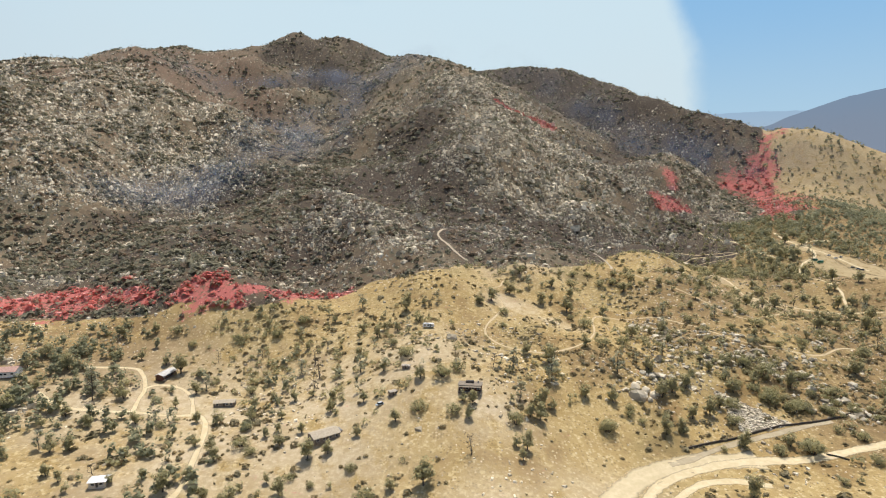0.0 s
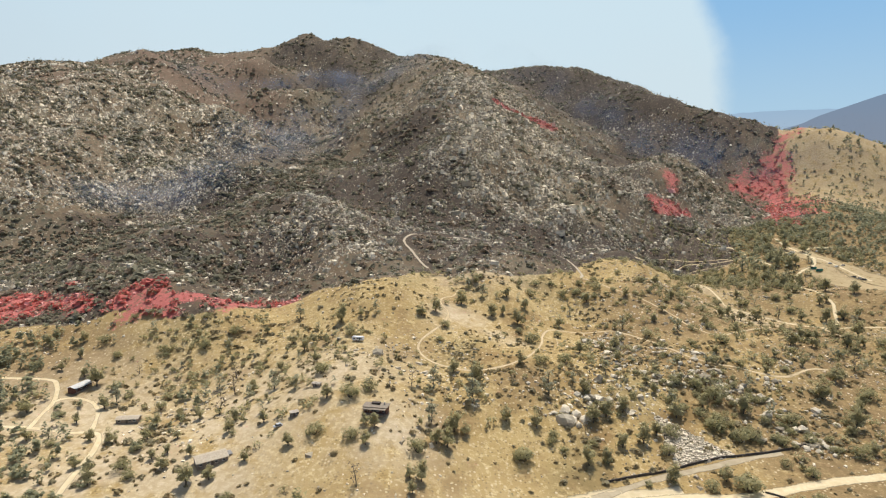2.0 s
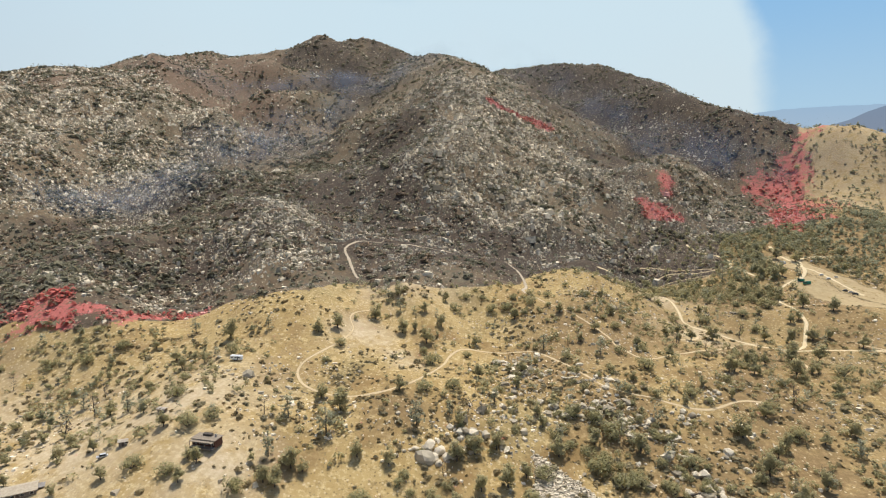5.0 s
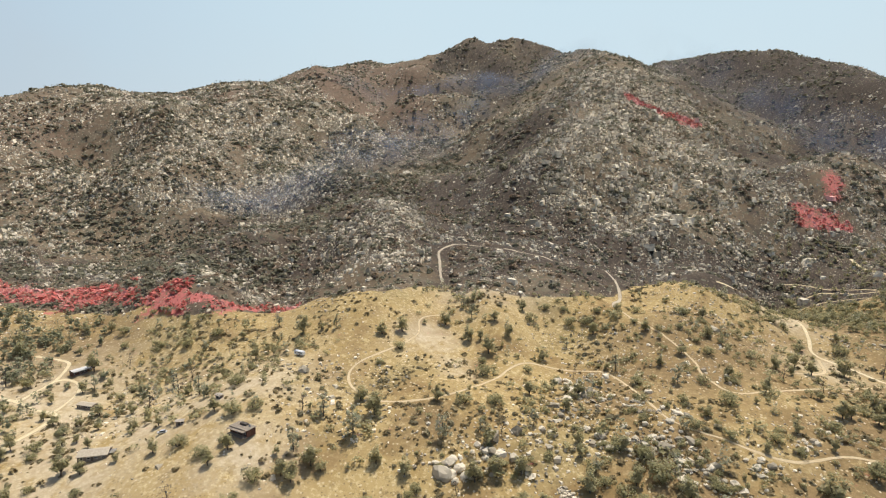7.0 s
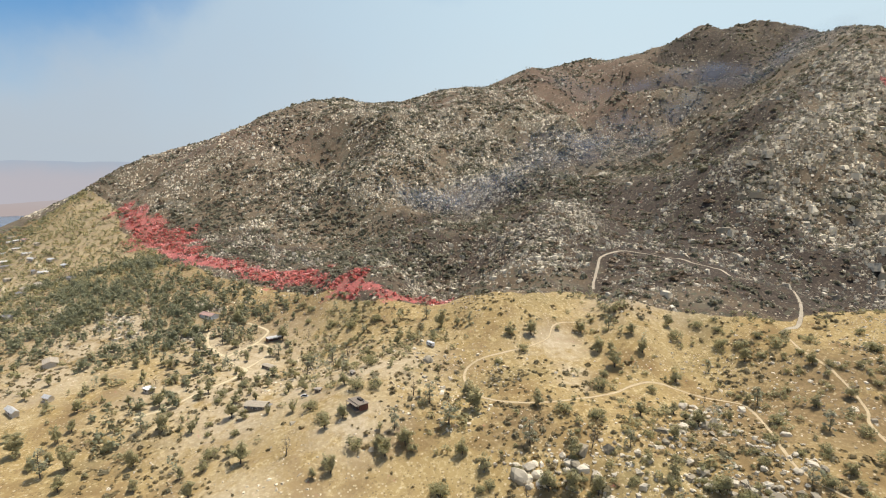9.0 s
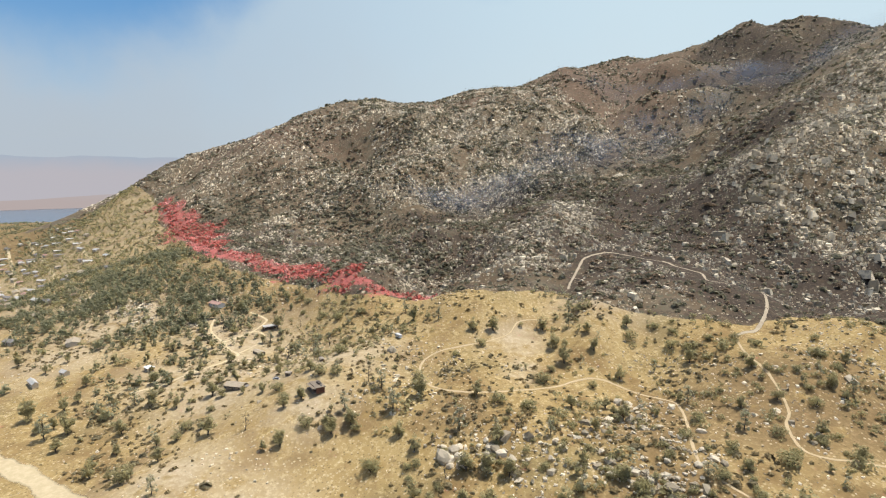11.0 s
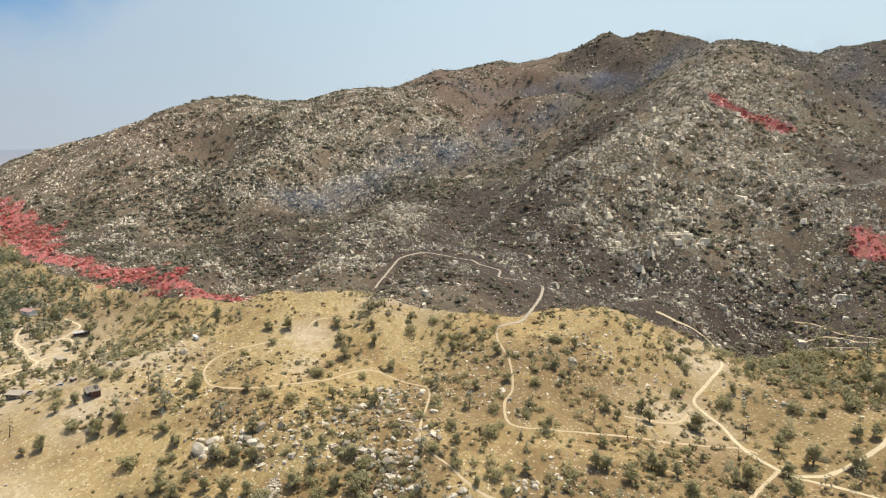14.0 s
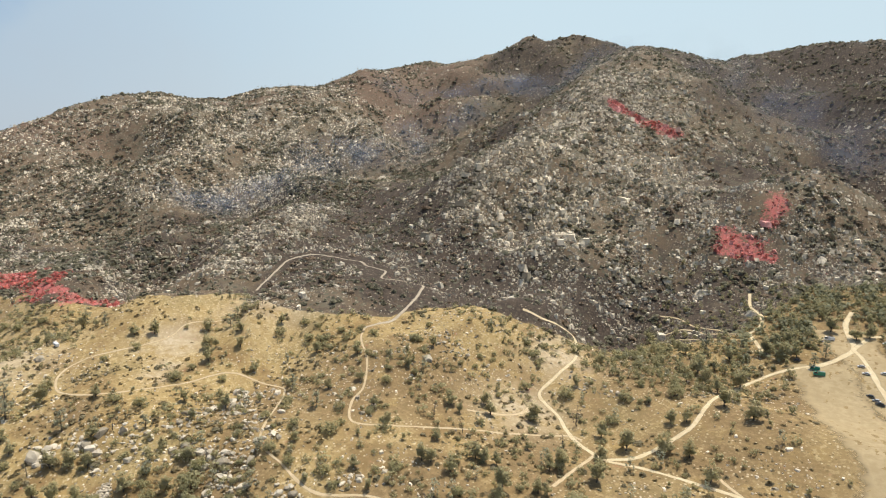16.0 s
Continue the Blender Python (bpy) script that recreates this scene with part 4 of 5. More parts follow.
KINDS = {
    "oak": ("oak_tree", "grey-green oak with a broad open crown on dry grass", 5), "pine": ("pine_tree", "thin grey pine with an airy crown on dry grass", 5),
    "bush": ("bush", "dense rounded dark green bush on dry grass", 4), "snag": ("dead_tree", "bare dead tree with thin grey branches", 3),
}
PROTOS = {k: [tree_meshes(k, 100 + 17 * i + len(k)) for i in range(v[2])] for k, v in KINDS.items()}
TREES_AT = []


def plant(kind, x, y, h, pick):
    name, label, n = KINDS[kind]
    trunk, crown = PROTOS[kind][pick % n]
    base = tagged(new(name), label, "bush" if kind == "bush" else "tree", "trees on the dry hillside")
    wide = 0.85 + 0.3 * ((pick * 37) % 10) / 10
    base.matrix_world = Matrix.LocRotScale((x, y, float(ground_at(x, y)) - 0.05), Euler((0, 0, pick * 1.7)), (h * wide, h * wide, h))
    for nm, me in (("trunk", trunk), ("crown", crown)):
        o = new(nm, me)
        o.parent = base
    TREES_AT.append((x, y, h))


# x, y, height of single trees, from the near slope to the far one
OAKS_A = [(-133, 151, 16), (-74, 160, 10), (-93, 168, 17), (-24, 170, 12), (4, 180, 12), (-42, 186, 8), (-66, 193, 12), (-7, 200, 10), (-26, 214, 9), (-87, 215, 14), (-118, 224, 11), (-9, 227, 14), (-87, 227, 4), (-23, 227, 8), (-142, 228, 6), (-130, 231, 6), (-77, 232, 6), (-172, 232, 7), (-112, 234, 7), (137, 238, 13), (-145, 244, 8), (-63, 247, 12), (38, 250, 11), (33, 250, 8), (-54, 250, 8), (-174, 251, 9), (-109, 252, 9), (-118, 256, 7), (-78, 257, 9), (-42, 260, 7), (-87, 264, 6), (-24, 266, 8), (-70, 266, 7)]
OAKS_B = [(-200, 270, 8), (-178, 272, 8), (14, 274, 9), (152, 275, 12), (48, 275, 11), (-116, 278, 10), (178, 279, 10), (-127, 280, 7), (-194, 280, 8), (115, 281, 12), (-84, 282, 8), (-225, 282, 10), (124, 284, 9), (-42, 285, 8), (51, 286, 12), (56, 286, 8), (-60, 293, 8), (134, 295, 9), (-103, 296, 9), (-146, 297, 7), (92, 299, 11), (77, 300, 10), (146, 300, 13), (-223, 300, 9), (-82, 301, 8), (-177, 303, 12), (-95, 305, 7), (154, 307, 9), (122, 308, 12), (-34, 310, 8), (274, 310, 15), (130, 314, 12), (140, 319, 11)]
OAKS_C = [(-243, 322, 8), (-62, 323, 9), (170, 323, 13), (-222, 326, 14), (62, 326, 14), (122, 329, 11), (269, 330, 15), (-148, 333, 7), (49, 334, 10), (210, 334, 13), (-160, 335, 15), (188, 335, 10), (-243, 337, 13), (-52, 341, 8), (-172, 342, 7), (-189, 346, 7), (88, 346, 10), (161, 348, 9), (267, 358, 15), (-43, 360, 9), (-30, 362, 8), (-212, 369, 10), (-54, 372, 10), (-194, 375, 10), (128, 380, 9), (-75, 384, 7), (-26, 386, 15), (-14, 390, 8), (218, 391, 7), (273, 391, 7), (153, 392, 12), (258, 396, 8), (26, 400, 11)]
OAKS_D = [(162, 410, 7), (35, 411, 12), (92, 419, 14), (282, 422, 12), (298, 425, 12), (74, 429, 13), (325, 430, 15), (82, 431, 9), (248, 432, 10), (123, 433, 11), (193, 439, 9), (99, 440, 10), (230, 441, 9), (344, 441, 8), (276, 443, 9), (52, 444, 13), (301, 444, 11), (313, 446, 10), (86, 450, 9), (204, 456, 10), (339, 467, 15), (149, 468, 10), (358, 469, 15), (63, 470, 9), (316, 474, 8), (182, 476, 10), (267, 478, 8), (98, 478, 10), (259, 480, 11), (228, 483, 8), (220, 485, 10), (352, 492, 10), (280, 493, 11)]
OAKS_E = [(272, 500, 11), (405, 503, 15), (301, 510, 15), (359, 511, 15), (217, 516, 11), (342, 517, 12), (378, 518, 15), (391, 520, 13), (374, 546, 10), (382, 550, 10), (307, 561, 10), (356, 562, 9), (415, 564, 15), (397, 577, 15), (388, 603, 13), (307, 605, 10), (366, 613, 14), (378, 616, 15), (398, 625, 15), (369, 634, 16), (398, 641, 12), (378, 646, 13), (366, 648, 13), (417, 679, 15), (426, 682, 15), (406, 684, 15), (460, 731, 15), (468, 739, 15), (443, 739, 15), (424, 740, 13)]
PINES_A = [(-96, 156, 17), (33, 188, 11), (-97, 207, 13), (-188, 251, 10), (40, 288, 12), (60, 308, 15), (-199, 311, 13), (39, 314, 13), (-48, 318, 11), (-138, 319, 11), (101, 322, 14), (116, 334, 8), (-86, 334, 10), (138, 351, 9), (-4, 393, 10), (-58, 402, 11), (203, 420, 11), (168, 431, 11), (68, 453, 10), (437, 672, 11), (365, 677, 18), (443, 688, 14)]
BUSHES_A = [(-34, 222, 8), (-101, 224, 4), (-58, 230, 4), (-68, 235, 4), (-42, 239, 5), (183, 246, 5), (-90, 250, 5), (-96, 256, 7), (211, 263, 7), (35, 266, 9), (5, 267, 7), (-13, 271, 8), (140, 271, 4), (185, 272, 11), (169, 272, 7), (-99, 272, 7), (-143, 274, 5), (84, 278, 9), (221, 286, 7), (212, 293, 6), (-1, 294, 9), (156, 294, 8), (100, 294, 6), (7, 301, 7), (-158, 302, 5), (253, 303, 9), (244, 307, 5), (162, 308, 8), (198, 310, 10), (220, 310, 7), (205, 313, 8), (235, 314, 6), (-111, 316, 7)]
BUSHES_B = [(188, 318, 10), (-22, 320, 9), (219, 328, 6), (234, 331, 8), (149, 334, 4), (198, 342, 13), (-31, 343, 6), (-206, 346, 6), (178, 351, 8), (190, 351, 9), (101, 351, 8), (115, 359, 8), (-163, 361, 6), (296, 363, 9), (-136, 366, 6), (-110, 368, 8), (-17, 370, 8), (39, 372, 5), (-179, 374, 8), (188, 376, 6), (228, 379, 6), (212, 379, 7), (289, 382, 10), (-96, 382, 7), (248, 385, 7), (99, 390, 10), (-119, 391, 6), (-169, 392, 5), (42, 393, 7), (-157, 394, 5), (185, 397, 6), (206, 401, 6), (92, 406, 6)]
BUSHES_C = [(229, 407, 9), (276, 408, 6), (119, 412, 6), (311, 414, 7), (182, 416, 7), (216, 426, 7), (332, 436, 5), (359, 442, 11), (220, 464, 7), (106, 470, 9), (213, 474, 5), (132, 476, 8), (142, 478, 7), (190, 478, 6), (174, 484, 5), (203, 485, 6), (112, 490, 7), (125, 491, 5), (148, 493, 6), (161, 501, 7), (174, 501, 6), (205, 513, 8), (272, 516, 5), (240, 518, 5), (342, 534, 8), (280, 538, 8), (192, 544, 6), (306, 546, 10), (341, 559, 9), (231, 571, 5), (268, 574, 8), (368, 577, 11), (258, 581, 6)]
BUSHES_D = [(344, 582, 7), (267, 592, 6), (283, 615, 11), (330, 621, 8), (338, 641, 8), (319, 646, 9), (303, 741, 10)]
SNAGS_A = [(-153, 234, 7), (12, 241, 11), (-191, 298, 15), (117, 299, 9), (-73, 304, 15), (28, 312, 10), (-74, 326, 15), (125, 339, 9), (-80, 343, 11), (-142, 348, 9), (-115, 351, 7), (308, 395, 14), (260, 461, 11), (281, 461, 11), (328, 494, 8), (325, 521, 14)]
OAKS_F = [(-157, 150, 9), (-110, 154, 10), (-107, 162, 9), (-129, 170, 11), (-136, 179, 9), (-94, 187, 10), (-74, 193, 8), (-70, 226, 9), (12, 264, 8), (-33, 172, 9), (-10, 177, 8), (-1, 185, 9), (-31, 205, 8), (35, 242, 7), (43, 275, 9), (9, 276, 7), (-105, 245, 9), (-250, 152, 10), (-276, 170, 9), (-221, 183, 10), (-182, 197, 10), (-186, 211, 9), (-179, 174, 8), (-307, 163, 9), (-157, 277, 8), (-100, 283, 9), (-59, 283, 9), (-142, 314, 9), (-13, 294, 9), (-138, 212, 8), (-182, 249, 10), (-197, 234, 9), (-159, 187, 10), (-212, 167, 9), (-230, 205, 9), (-245, 215, 10), (-215, 222, 9)]
SINGLE = {"oak": OAKS_F + OAKS_A + OAKS_B + OAKS_C + OAKS_D + OAKS_E, "pine": PINES_A, "bush": BUSHES_A + BUSHES_B + BUSHES_C + BUSHES_D, "snag": SNAGS_A}
num = 0
for kind, places in SINGLE.items():
    for x, y, h in places:
        plant(kind, x, y, h * (0.9 if kind == "bush" else 1.0), num)
        num += 1

# trees between those
taken = np.array([(x, y) for x, y, _ in TREES_AT])


def wooded(x, y):
    d = (1 - burn_at(x, y)) * np.clip(0.27 + 1.4 * fractal(x, y, 60, 97) + 0.45 * np.exp(-(((x - 225) / 80) ** 2) - ((y - 375) / 60) ** 2) + 0.5 * np.exp(-(((x - 350) / 70) ** 2) - ((y - 620) / 60) ** 2) + 0.25 * np.exp(-(((x + 90) / 90) ** 2) - ((y - 370) / 50) ** 2), 0.02, 1)
    clear = np.exp(-((x - 60) ** 2 + (y - 230) ** 2) / 45**2) + np.exp(-((x - 465) ** 2 + (y - 590) ** 2) / 60**2) + np.exp(-((x - 60) ** 2 + (y - 375) ** 2) / 40**2) + np.exp(-((x - 110) ** 2 + (y - 130) ** 2) / 120**2) * 2
    return d * np.clip(1 - 1.3 * clear, 0, 1)


x, y = random_places(1400, -300, 430, 200, 700, wooded)
ok = (np.hypot(x[:, None] - taken[None, :, 0], y[:, None] - taken[None, :, 1]).min(1) > 6) & (np.min([np.hypot(x - a, y - b) for a, b in ((-167, 331), (13, 285), (-58, 261), (-121, 302), (-10, 361), (-146, 227))], axis=0) > 13)
x, y = x[ok][:80], y[ok][:80]
for k, (a, b) in enumerate(zip(x, y)):
    kind = ("bush", "oak", "bush", "pine", "oak", "bush", "snag", "oak")[k % 8]
    plant(kind, float(a), float(b), {"bush": 2.6, "oak": 5.5, "pine": 8, "snag": 6.5}[kind] * (0.75 + 0.5 * rng.random()), k + 3)


def woods(name, label, n, x0, x1, y0, y1, keep, heights, kinds, mat=None, share=0.14, grow=2.0):
    """Far woods, joined."""
    x, y = random_places(n, x0, x1, y0, y1, keep)
    vs, fs, off = [], [], 0
    for k, (a, b) in enumerate(zip(x, y)):
        h = rng.uniform(*heights)
        me = PROTOS[kinds[k % len(kinds)]][k % 3][1]
        co = np.empty(len(me.vertices) * 3, np.float32)
        me.vertices.foreach_get("co", co)
        q = co.reshape(-1, 4, 3)
        q = q[rng.random(len(q)) < share]
        mid = q.mean(1, keepdims=True)
        q = (mid + (q - mid) * grow).reshape(-1, 3) * h
        t = rng.random() * 6.28
        q = np.stack([q[:, 0] * math.cos(t) - q[:, 1] * math.sin(t) + a, q[:, 0] * math.sin(t) + q[:, 1] * math.cos(t) + b, q[:, 2] + float(ground_at(a, b))], -1)
        vs.append(q)
    verts = np.concatenate(vs)
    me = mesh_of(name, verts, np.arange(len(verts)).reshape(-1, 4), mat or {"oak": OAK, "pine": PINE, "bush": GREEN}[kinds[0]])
    return tagged(new(name, me), label, "woods", kind="stuff")


grove = lambda x, y: (1 - burn_at(x, y)) * (1 - 0.75 * step(x, -260, -170)) * np.clip(0.46 - 0.6 * ((x + 320) / 310) ** 2 - 0.6 * ((y - 258) / 150) ** 2 + 1.25 * fractal(x, y, 46, 98) + 0.7 * fractal(x, y, 15, 79), 0, 1)
woods("oak_woods", "dense dark green oak woods above the houses", 13500, -750, -90, 110, 410, grove, (4.5, 10), ["oak", "pine", "oak"], FOREST, 0.05, 3.3)
woods("hillside_oaks", "scattered small oaks over golden slopes", 9500, -1300, 500, 170, 760, lambda x, y: 0.75 * wooded(x, y), (2.4, 6.5), ["oak", "bush", "oak", "bush"], None, 0.07, 2.6)
woods("spur_bushes", "rounded olive bushes crowding the grassy spur", 3400, -160, 420, 320, 690, lambda x, y: 0.9 * wooded(x, y), (1.8, 4.2), ["bush", "bush"])
woods("hillside_pines", "scattered thin grey pines over golden slopes", 1100, -700, 450, 200, 720, lambda x, y: 0.6 * wooded(x, y), (5, 11), ["pine", "pine"])
woods("valley_oaks", "green oaks in the valley below the burnt ridge", 13000, 380, 1150, 640, 1500, lambda x, y: (1 - burn_at(x, y)) * np.clip(1.3 - ((y - 800 - 0.2 * (x - 400)) / 150) ** 2 + fractal(x, y, 70, 99), 0.2, 1) * (1 - np.exp(-(((x - 470) / 50) ** 2) - ((y - 650) / 60) ** 2)), (4, 10), ["oak", "oak", "bush"], FOREST, 0.028, 4.0)
woods("flat_oaks", "broad green oaks along the burnt edge of the flat", 1700, 300, 530, 590, 860, lambda x, y: np.clip(0.85 - 2.2 * np.exp(-(((x - 470) / 40) ** 2) - ((y - 640) / 60) ** 2) + fractal(x, y, 50, 92) + 0.3 * step(y, 640, 720), 0.05, 1) * (1 - 0.6 * burn_at(x, y)), (4, 10), ["oak", "oak", "pine"], GREEN, 0.07, 2.5)
woods("hill_shrubs", "olive shrubs dotting the far golden hill", 3200, 480, 1250, 850, 1700, lambda x, y: 0.6 * (1 - burn_at(x, y)) * np.clip(0.6 + 1.2 * fractal(x, y, 80, 90), 0.05, 1), (2.5, 6.5), ["bush", "oak", "bush"], FOREST, 0.07, 2.5)
woods("west_hill_shrubs", "olive shrubs over the golden western hill", 9500, -1150, -330, 180, 430, lambda x, y: 0.7 * (1 - burn_at(x, y)) * np.clip(0.6 + 1.2 * fractal(x, y, 70, 86), 0.1, 1), (2.2, 6.5), ["oak", "bush", "oak"], None, 0.03, 3.7)
woods("ridge_pines", "small singed pines scattered over the burnt mountain", 6500, -1000, 750, 620, 2200, lambda x, y: burn_at(x, y) * np.clip(0.35 + 0.45 * step(x, 200, 350) * step(y, 1000, 1200) + 1.3 * fractal(x, y, 110, 89), 0.05, 1), (3.5, 9), ["pine", "pine"], DEAD, 0.03, 3.6)
woods("far_woods", "dark woods along the far valley side", 5200, -2600, -1000, 100, 720, lambda x, y: (1 - burn_at(x, y)) * np.clip(0.5 + 1.2 * fractal(x, y, 120, 84), 0.05, 1), (5, 10), ["oak", "bush"], FOREST, 0.04, 4.0)
woods("town_trees", "dark trees between the distant houses", 3600, -2300, -200, 20, 420, lambda x, y: np.clip(0.35 + 1.2 * fractal(x, y, 90, 96), 0.05, 1) * (1 - burn_at(x, y)), (4, 9), ["oak", "bush", "oak"], GREEN, 0.035, 3.3)


# ------------------------------------------------------------------ drifting smoke and added haze
def smoke_haze_sheet(x, y, long, tall, turn, dense=0.33, rise=4):
    """A thin veil for drifting smoke and for distance haze, bulging in the middle."""
    m = Nodes("thin_smoke_and_haze", 1.0, 0.0)
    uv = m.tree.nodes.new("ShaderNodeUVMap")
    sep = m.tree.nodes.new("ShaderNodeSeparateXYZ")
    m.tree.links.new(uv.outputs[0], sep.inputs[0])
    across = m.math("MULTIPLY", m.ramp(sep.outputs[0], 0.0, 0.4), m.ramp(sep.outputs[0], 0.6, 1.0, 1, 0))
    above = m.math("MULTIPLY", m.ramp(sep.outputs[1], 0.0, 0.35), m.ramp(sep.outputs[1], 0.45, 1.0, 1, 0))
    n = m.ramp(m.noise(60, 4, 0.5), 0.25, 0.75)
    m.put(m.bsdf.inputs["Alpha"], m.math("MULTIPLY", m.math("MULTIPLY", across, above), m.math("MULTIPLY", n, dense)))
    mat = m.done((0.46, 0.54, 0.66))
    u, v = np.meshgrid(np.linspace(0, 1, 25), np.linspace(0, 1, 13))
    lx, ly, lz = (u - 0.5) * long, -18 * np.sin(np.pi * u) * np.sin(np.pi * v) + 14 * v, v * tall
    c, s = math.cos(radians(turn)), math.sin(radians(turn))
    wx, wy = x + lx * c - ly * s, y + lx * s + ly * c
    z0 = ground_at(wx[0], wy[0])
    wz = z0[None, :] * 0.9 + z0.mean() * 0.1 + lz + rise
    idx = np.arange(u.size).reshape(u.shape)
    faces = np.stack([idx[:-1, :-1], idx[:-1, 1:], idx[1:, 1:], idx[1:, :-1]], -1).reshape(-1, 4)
    me = mesh_of("smoke_haze_sheet", np.stack([wx, wy, wz], -1).reshape(-1, 3), faces, mat, None, True)
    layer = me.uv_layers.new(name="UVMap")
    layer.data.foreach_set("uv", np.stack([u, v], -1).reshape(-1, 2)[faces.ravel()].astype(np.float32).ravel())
    tagged(new("smoke_haze_sheet", me), "thin grey-blue sheet for gully smoke and mountain haze", "smoke", kind="stuff")


smoke_haze_sheet(-280, 760, 300, 70, 38)
smoke_haze_sheet(-350, 690, 240, 50, 22)
smoke_haze_sheet(-230, 900, 340, 80, 52)
smoke_haze_sheet(-210, 1080, 320, 90, 60)
# added sheets that put distance haze before the summit and back ridge
smoke_haze_sheet(-330, 1480, 900, 85, 20, 0.46, -20)
smoke_haze_sheet(450, 1290, 860, 140, -25, 0.42, -15)

# ------------------------------------------------------------------ boulders
def boulder_mesh(seed, detail=2):
    bm = bmesh.new()
    bmesh.ops.create_icosphere(bm, subdivisions=detail, radius=1)
    off = Vector((seed * 3.1, seed * 1.7, 0))
    for v in bm.verts:
        d = v.co.normalized()
        n = noise.fractal(d * 0.9 + off, 1.0, 2.0, 3)
        cut = min(1.0, 0.62 / max(0.05, max(abs(d.dot(Vector((math.sin(seed + k * 2.1), math.cos(seed * 1.3 + k), math.sin(k * 1.9 + seed * 0.7))).normalized())) for k in range(5))))
        v.co = d * (0.25 + 0.75 * cut) * (1 + 0.30 * n)
    me = bpy.data.meshes.new("boulder")
    bm.to_mesh(me), bm.free()
    me.materials.append(OLD_ROCK)
    return me


BOULDERS = [boulder_mesh(k + 1) for k in range(8)]
# x, y, spread, how many, largest size of a group of boulders
OUTCROPS = [
    (111, 309, 8, 10, 6.0), (100, 312, 6, 5, 2.6), (121, 322, 7, 7, 4.2), (182, 356, 12, 14, 2.2), (206, 357, 11, 14, 2.8), (221, 351, 8, 8, 2.8),
    (230, 338, 8, 10, 2.6), (238, 313, 9, 10, 2.8), (181, 390, 9, 10, 1.8), (202, 485, 10, 12, 1.8), (226, 530, 13, 22, 2.4), (158, 364, 10, 14, 2.4),
    (195, 385, 7, 8, 2.2), (263, 388, 7, 9, 2.4), (234, 431, 5, 6, 1.8), (-32, 526, 13, 22, 3.2), (-127, 592, 14, 22, 4.0), (-145, 758, 12, 10, 4.2),
    (306, 563, 12, 14, 1.8), (131, 344, 6, 7, 2.8), (228, 436, 6, 7, 2.0), (-6, 345, 7, 8, 1.6), (76, 785, 4, 4, 6.5), (-62, 548, 12, 14, 2.8), (-176, 463, 10, 12, 3.0), (140, 345, 10, 12, 2.2), (-433, 761, 3, 2, 7.0), (-30, 352, 9, 8, 1.8),
    (155, 379, 14, 16, 2.0), (145, 415, 10, 10, 1.8), (166, 357, 9, 12, 2.6), (225, 334, 5, 6, 3.6), (241, 365, 6, 8, 3.2), (207, 346, 5, 5, 3.4), (233, 309, 6, 8, 2.6), (253, 341, 6, 5, 2.4), (330, 560, 13, 12, 1.6),
]
for ox, oy, wide, count, big in OUTCROPS:
    for k in range(count):
        a, d = rng.random() * 6.283, wide * math.sqrt(rng.random())
        x, y, s = ox + d * math.cos(a), oy + 0.8 * d * math.sin(a), big * (1.0 if k == 0 else rng.uniform(0.2, 0.7))
        ob = tagged(new("boulder", BOULDERS[int(rng.integers(0, 8))]), "large weathered pale granite boulder half sunk in the slope", "boulder", "granite boulders")
        ob.matrix_world = Matrix.LocRotScale((x, y, float(ground_at(x, y)) + 0.08 * s), Euler((rng.uniform(-0.3, 0.3), rng.uniform(-0.3, 0.3), rng.uniform(0, 6.3))), (s, s * rng.uniform(0.7, 1), s * rng.uniform(0.55, 0.85)))
ob = tagged(new("boulder", BOULDERS[2]), "single white boulder at the edge of the burn", "boulder", "granite boulders")
ob.matrix_world = Matrix.LocRotScale((87, 513, float(ground_at(87, 513)) + 0.7), Euler((0, 0, 1)), (2.2, 1.9, 1.7))


# ------------------------------------------------------------------ houses
def box(bm, x0, x1, y0, y1, z0, z1, bevel=0.0):
    m = Matrix.Translation(((x0 + x1) / 2, (y0 + y1) / 2, (z0 + z1) / 2)) @ Matrix.Diagonal((x1 - x0, y1 - y0, z1 - z0, 1))
    got = bmesh.ops.create_cube(bm, size=1, matrix=m)
    if bevel:
        bmesh.ops.bevel(bm, geom=list({e for v in got["verts"] for e in v.link_edges}), offset=bevel, segments=2, affect="EDGES")


def box_part(name, mat, parent, *size, bevel=0.0, label=""):
    bm = bmesh.new()
    box(bm, *size, bevel)
    return part(name, bm, mat, parent, label)


GLASS = Nodes("window_glass", 0.1, 0.5).done((0.02, 0.025, 0.03))
WHITE = plain("white_paint", (0.72, 0.71, 0.68), (0.80, 0.79, 0.76))
CREAM = plain("cream_siding", (0.55, 0.48, 0.38), (0.64, 0.57, 0.46))
REDWOOD = plain("dark_red_siding", (0.10, 0.045, 0.03), (0.15, 0.07, 0.05))
TIN = plain("weathered_tin", (0.33, 0.28, 0.22), (0.46, 0.40, 0.32), 1.5, 0.5)
SHINGLE = plain("tan_shingles", (0.38, 0.315, 0.225), (0.48, 0.405, 0.30), 0.8)
BROWNROOF = plain("dark_brown_shingles", (0.21, 0.17, 0.125), (0.29, 0.24, 0.18), 0.8)
WHITEROOF = plain("pale_metal", (0.48, 0.46, 0.42), (0.60, 0.58, 0.54), 1.5, 0.5)
GREYROOF = plain("grey_shingles", (0.20, 0.185, 0.17), (0.29, 0.27, 0.25), 0.8)
PINKROOF = plain("faded_red_roof", (0.40, 0.24, 0.19), (0.50, 0.32, 0.26), 0.8)
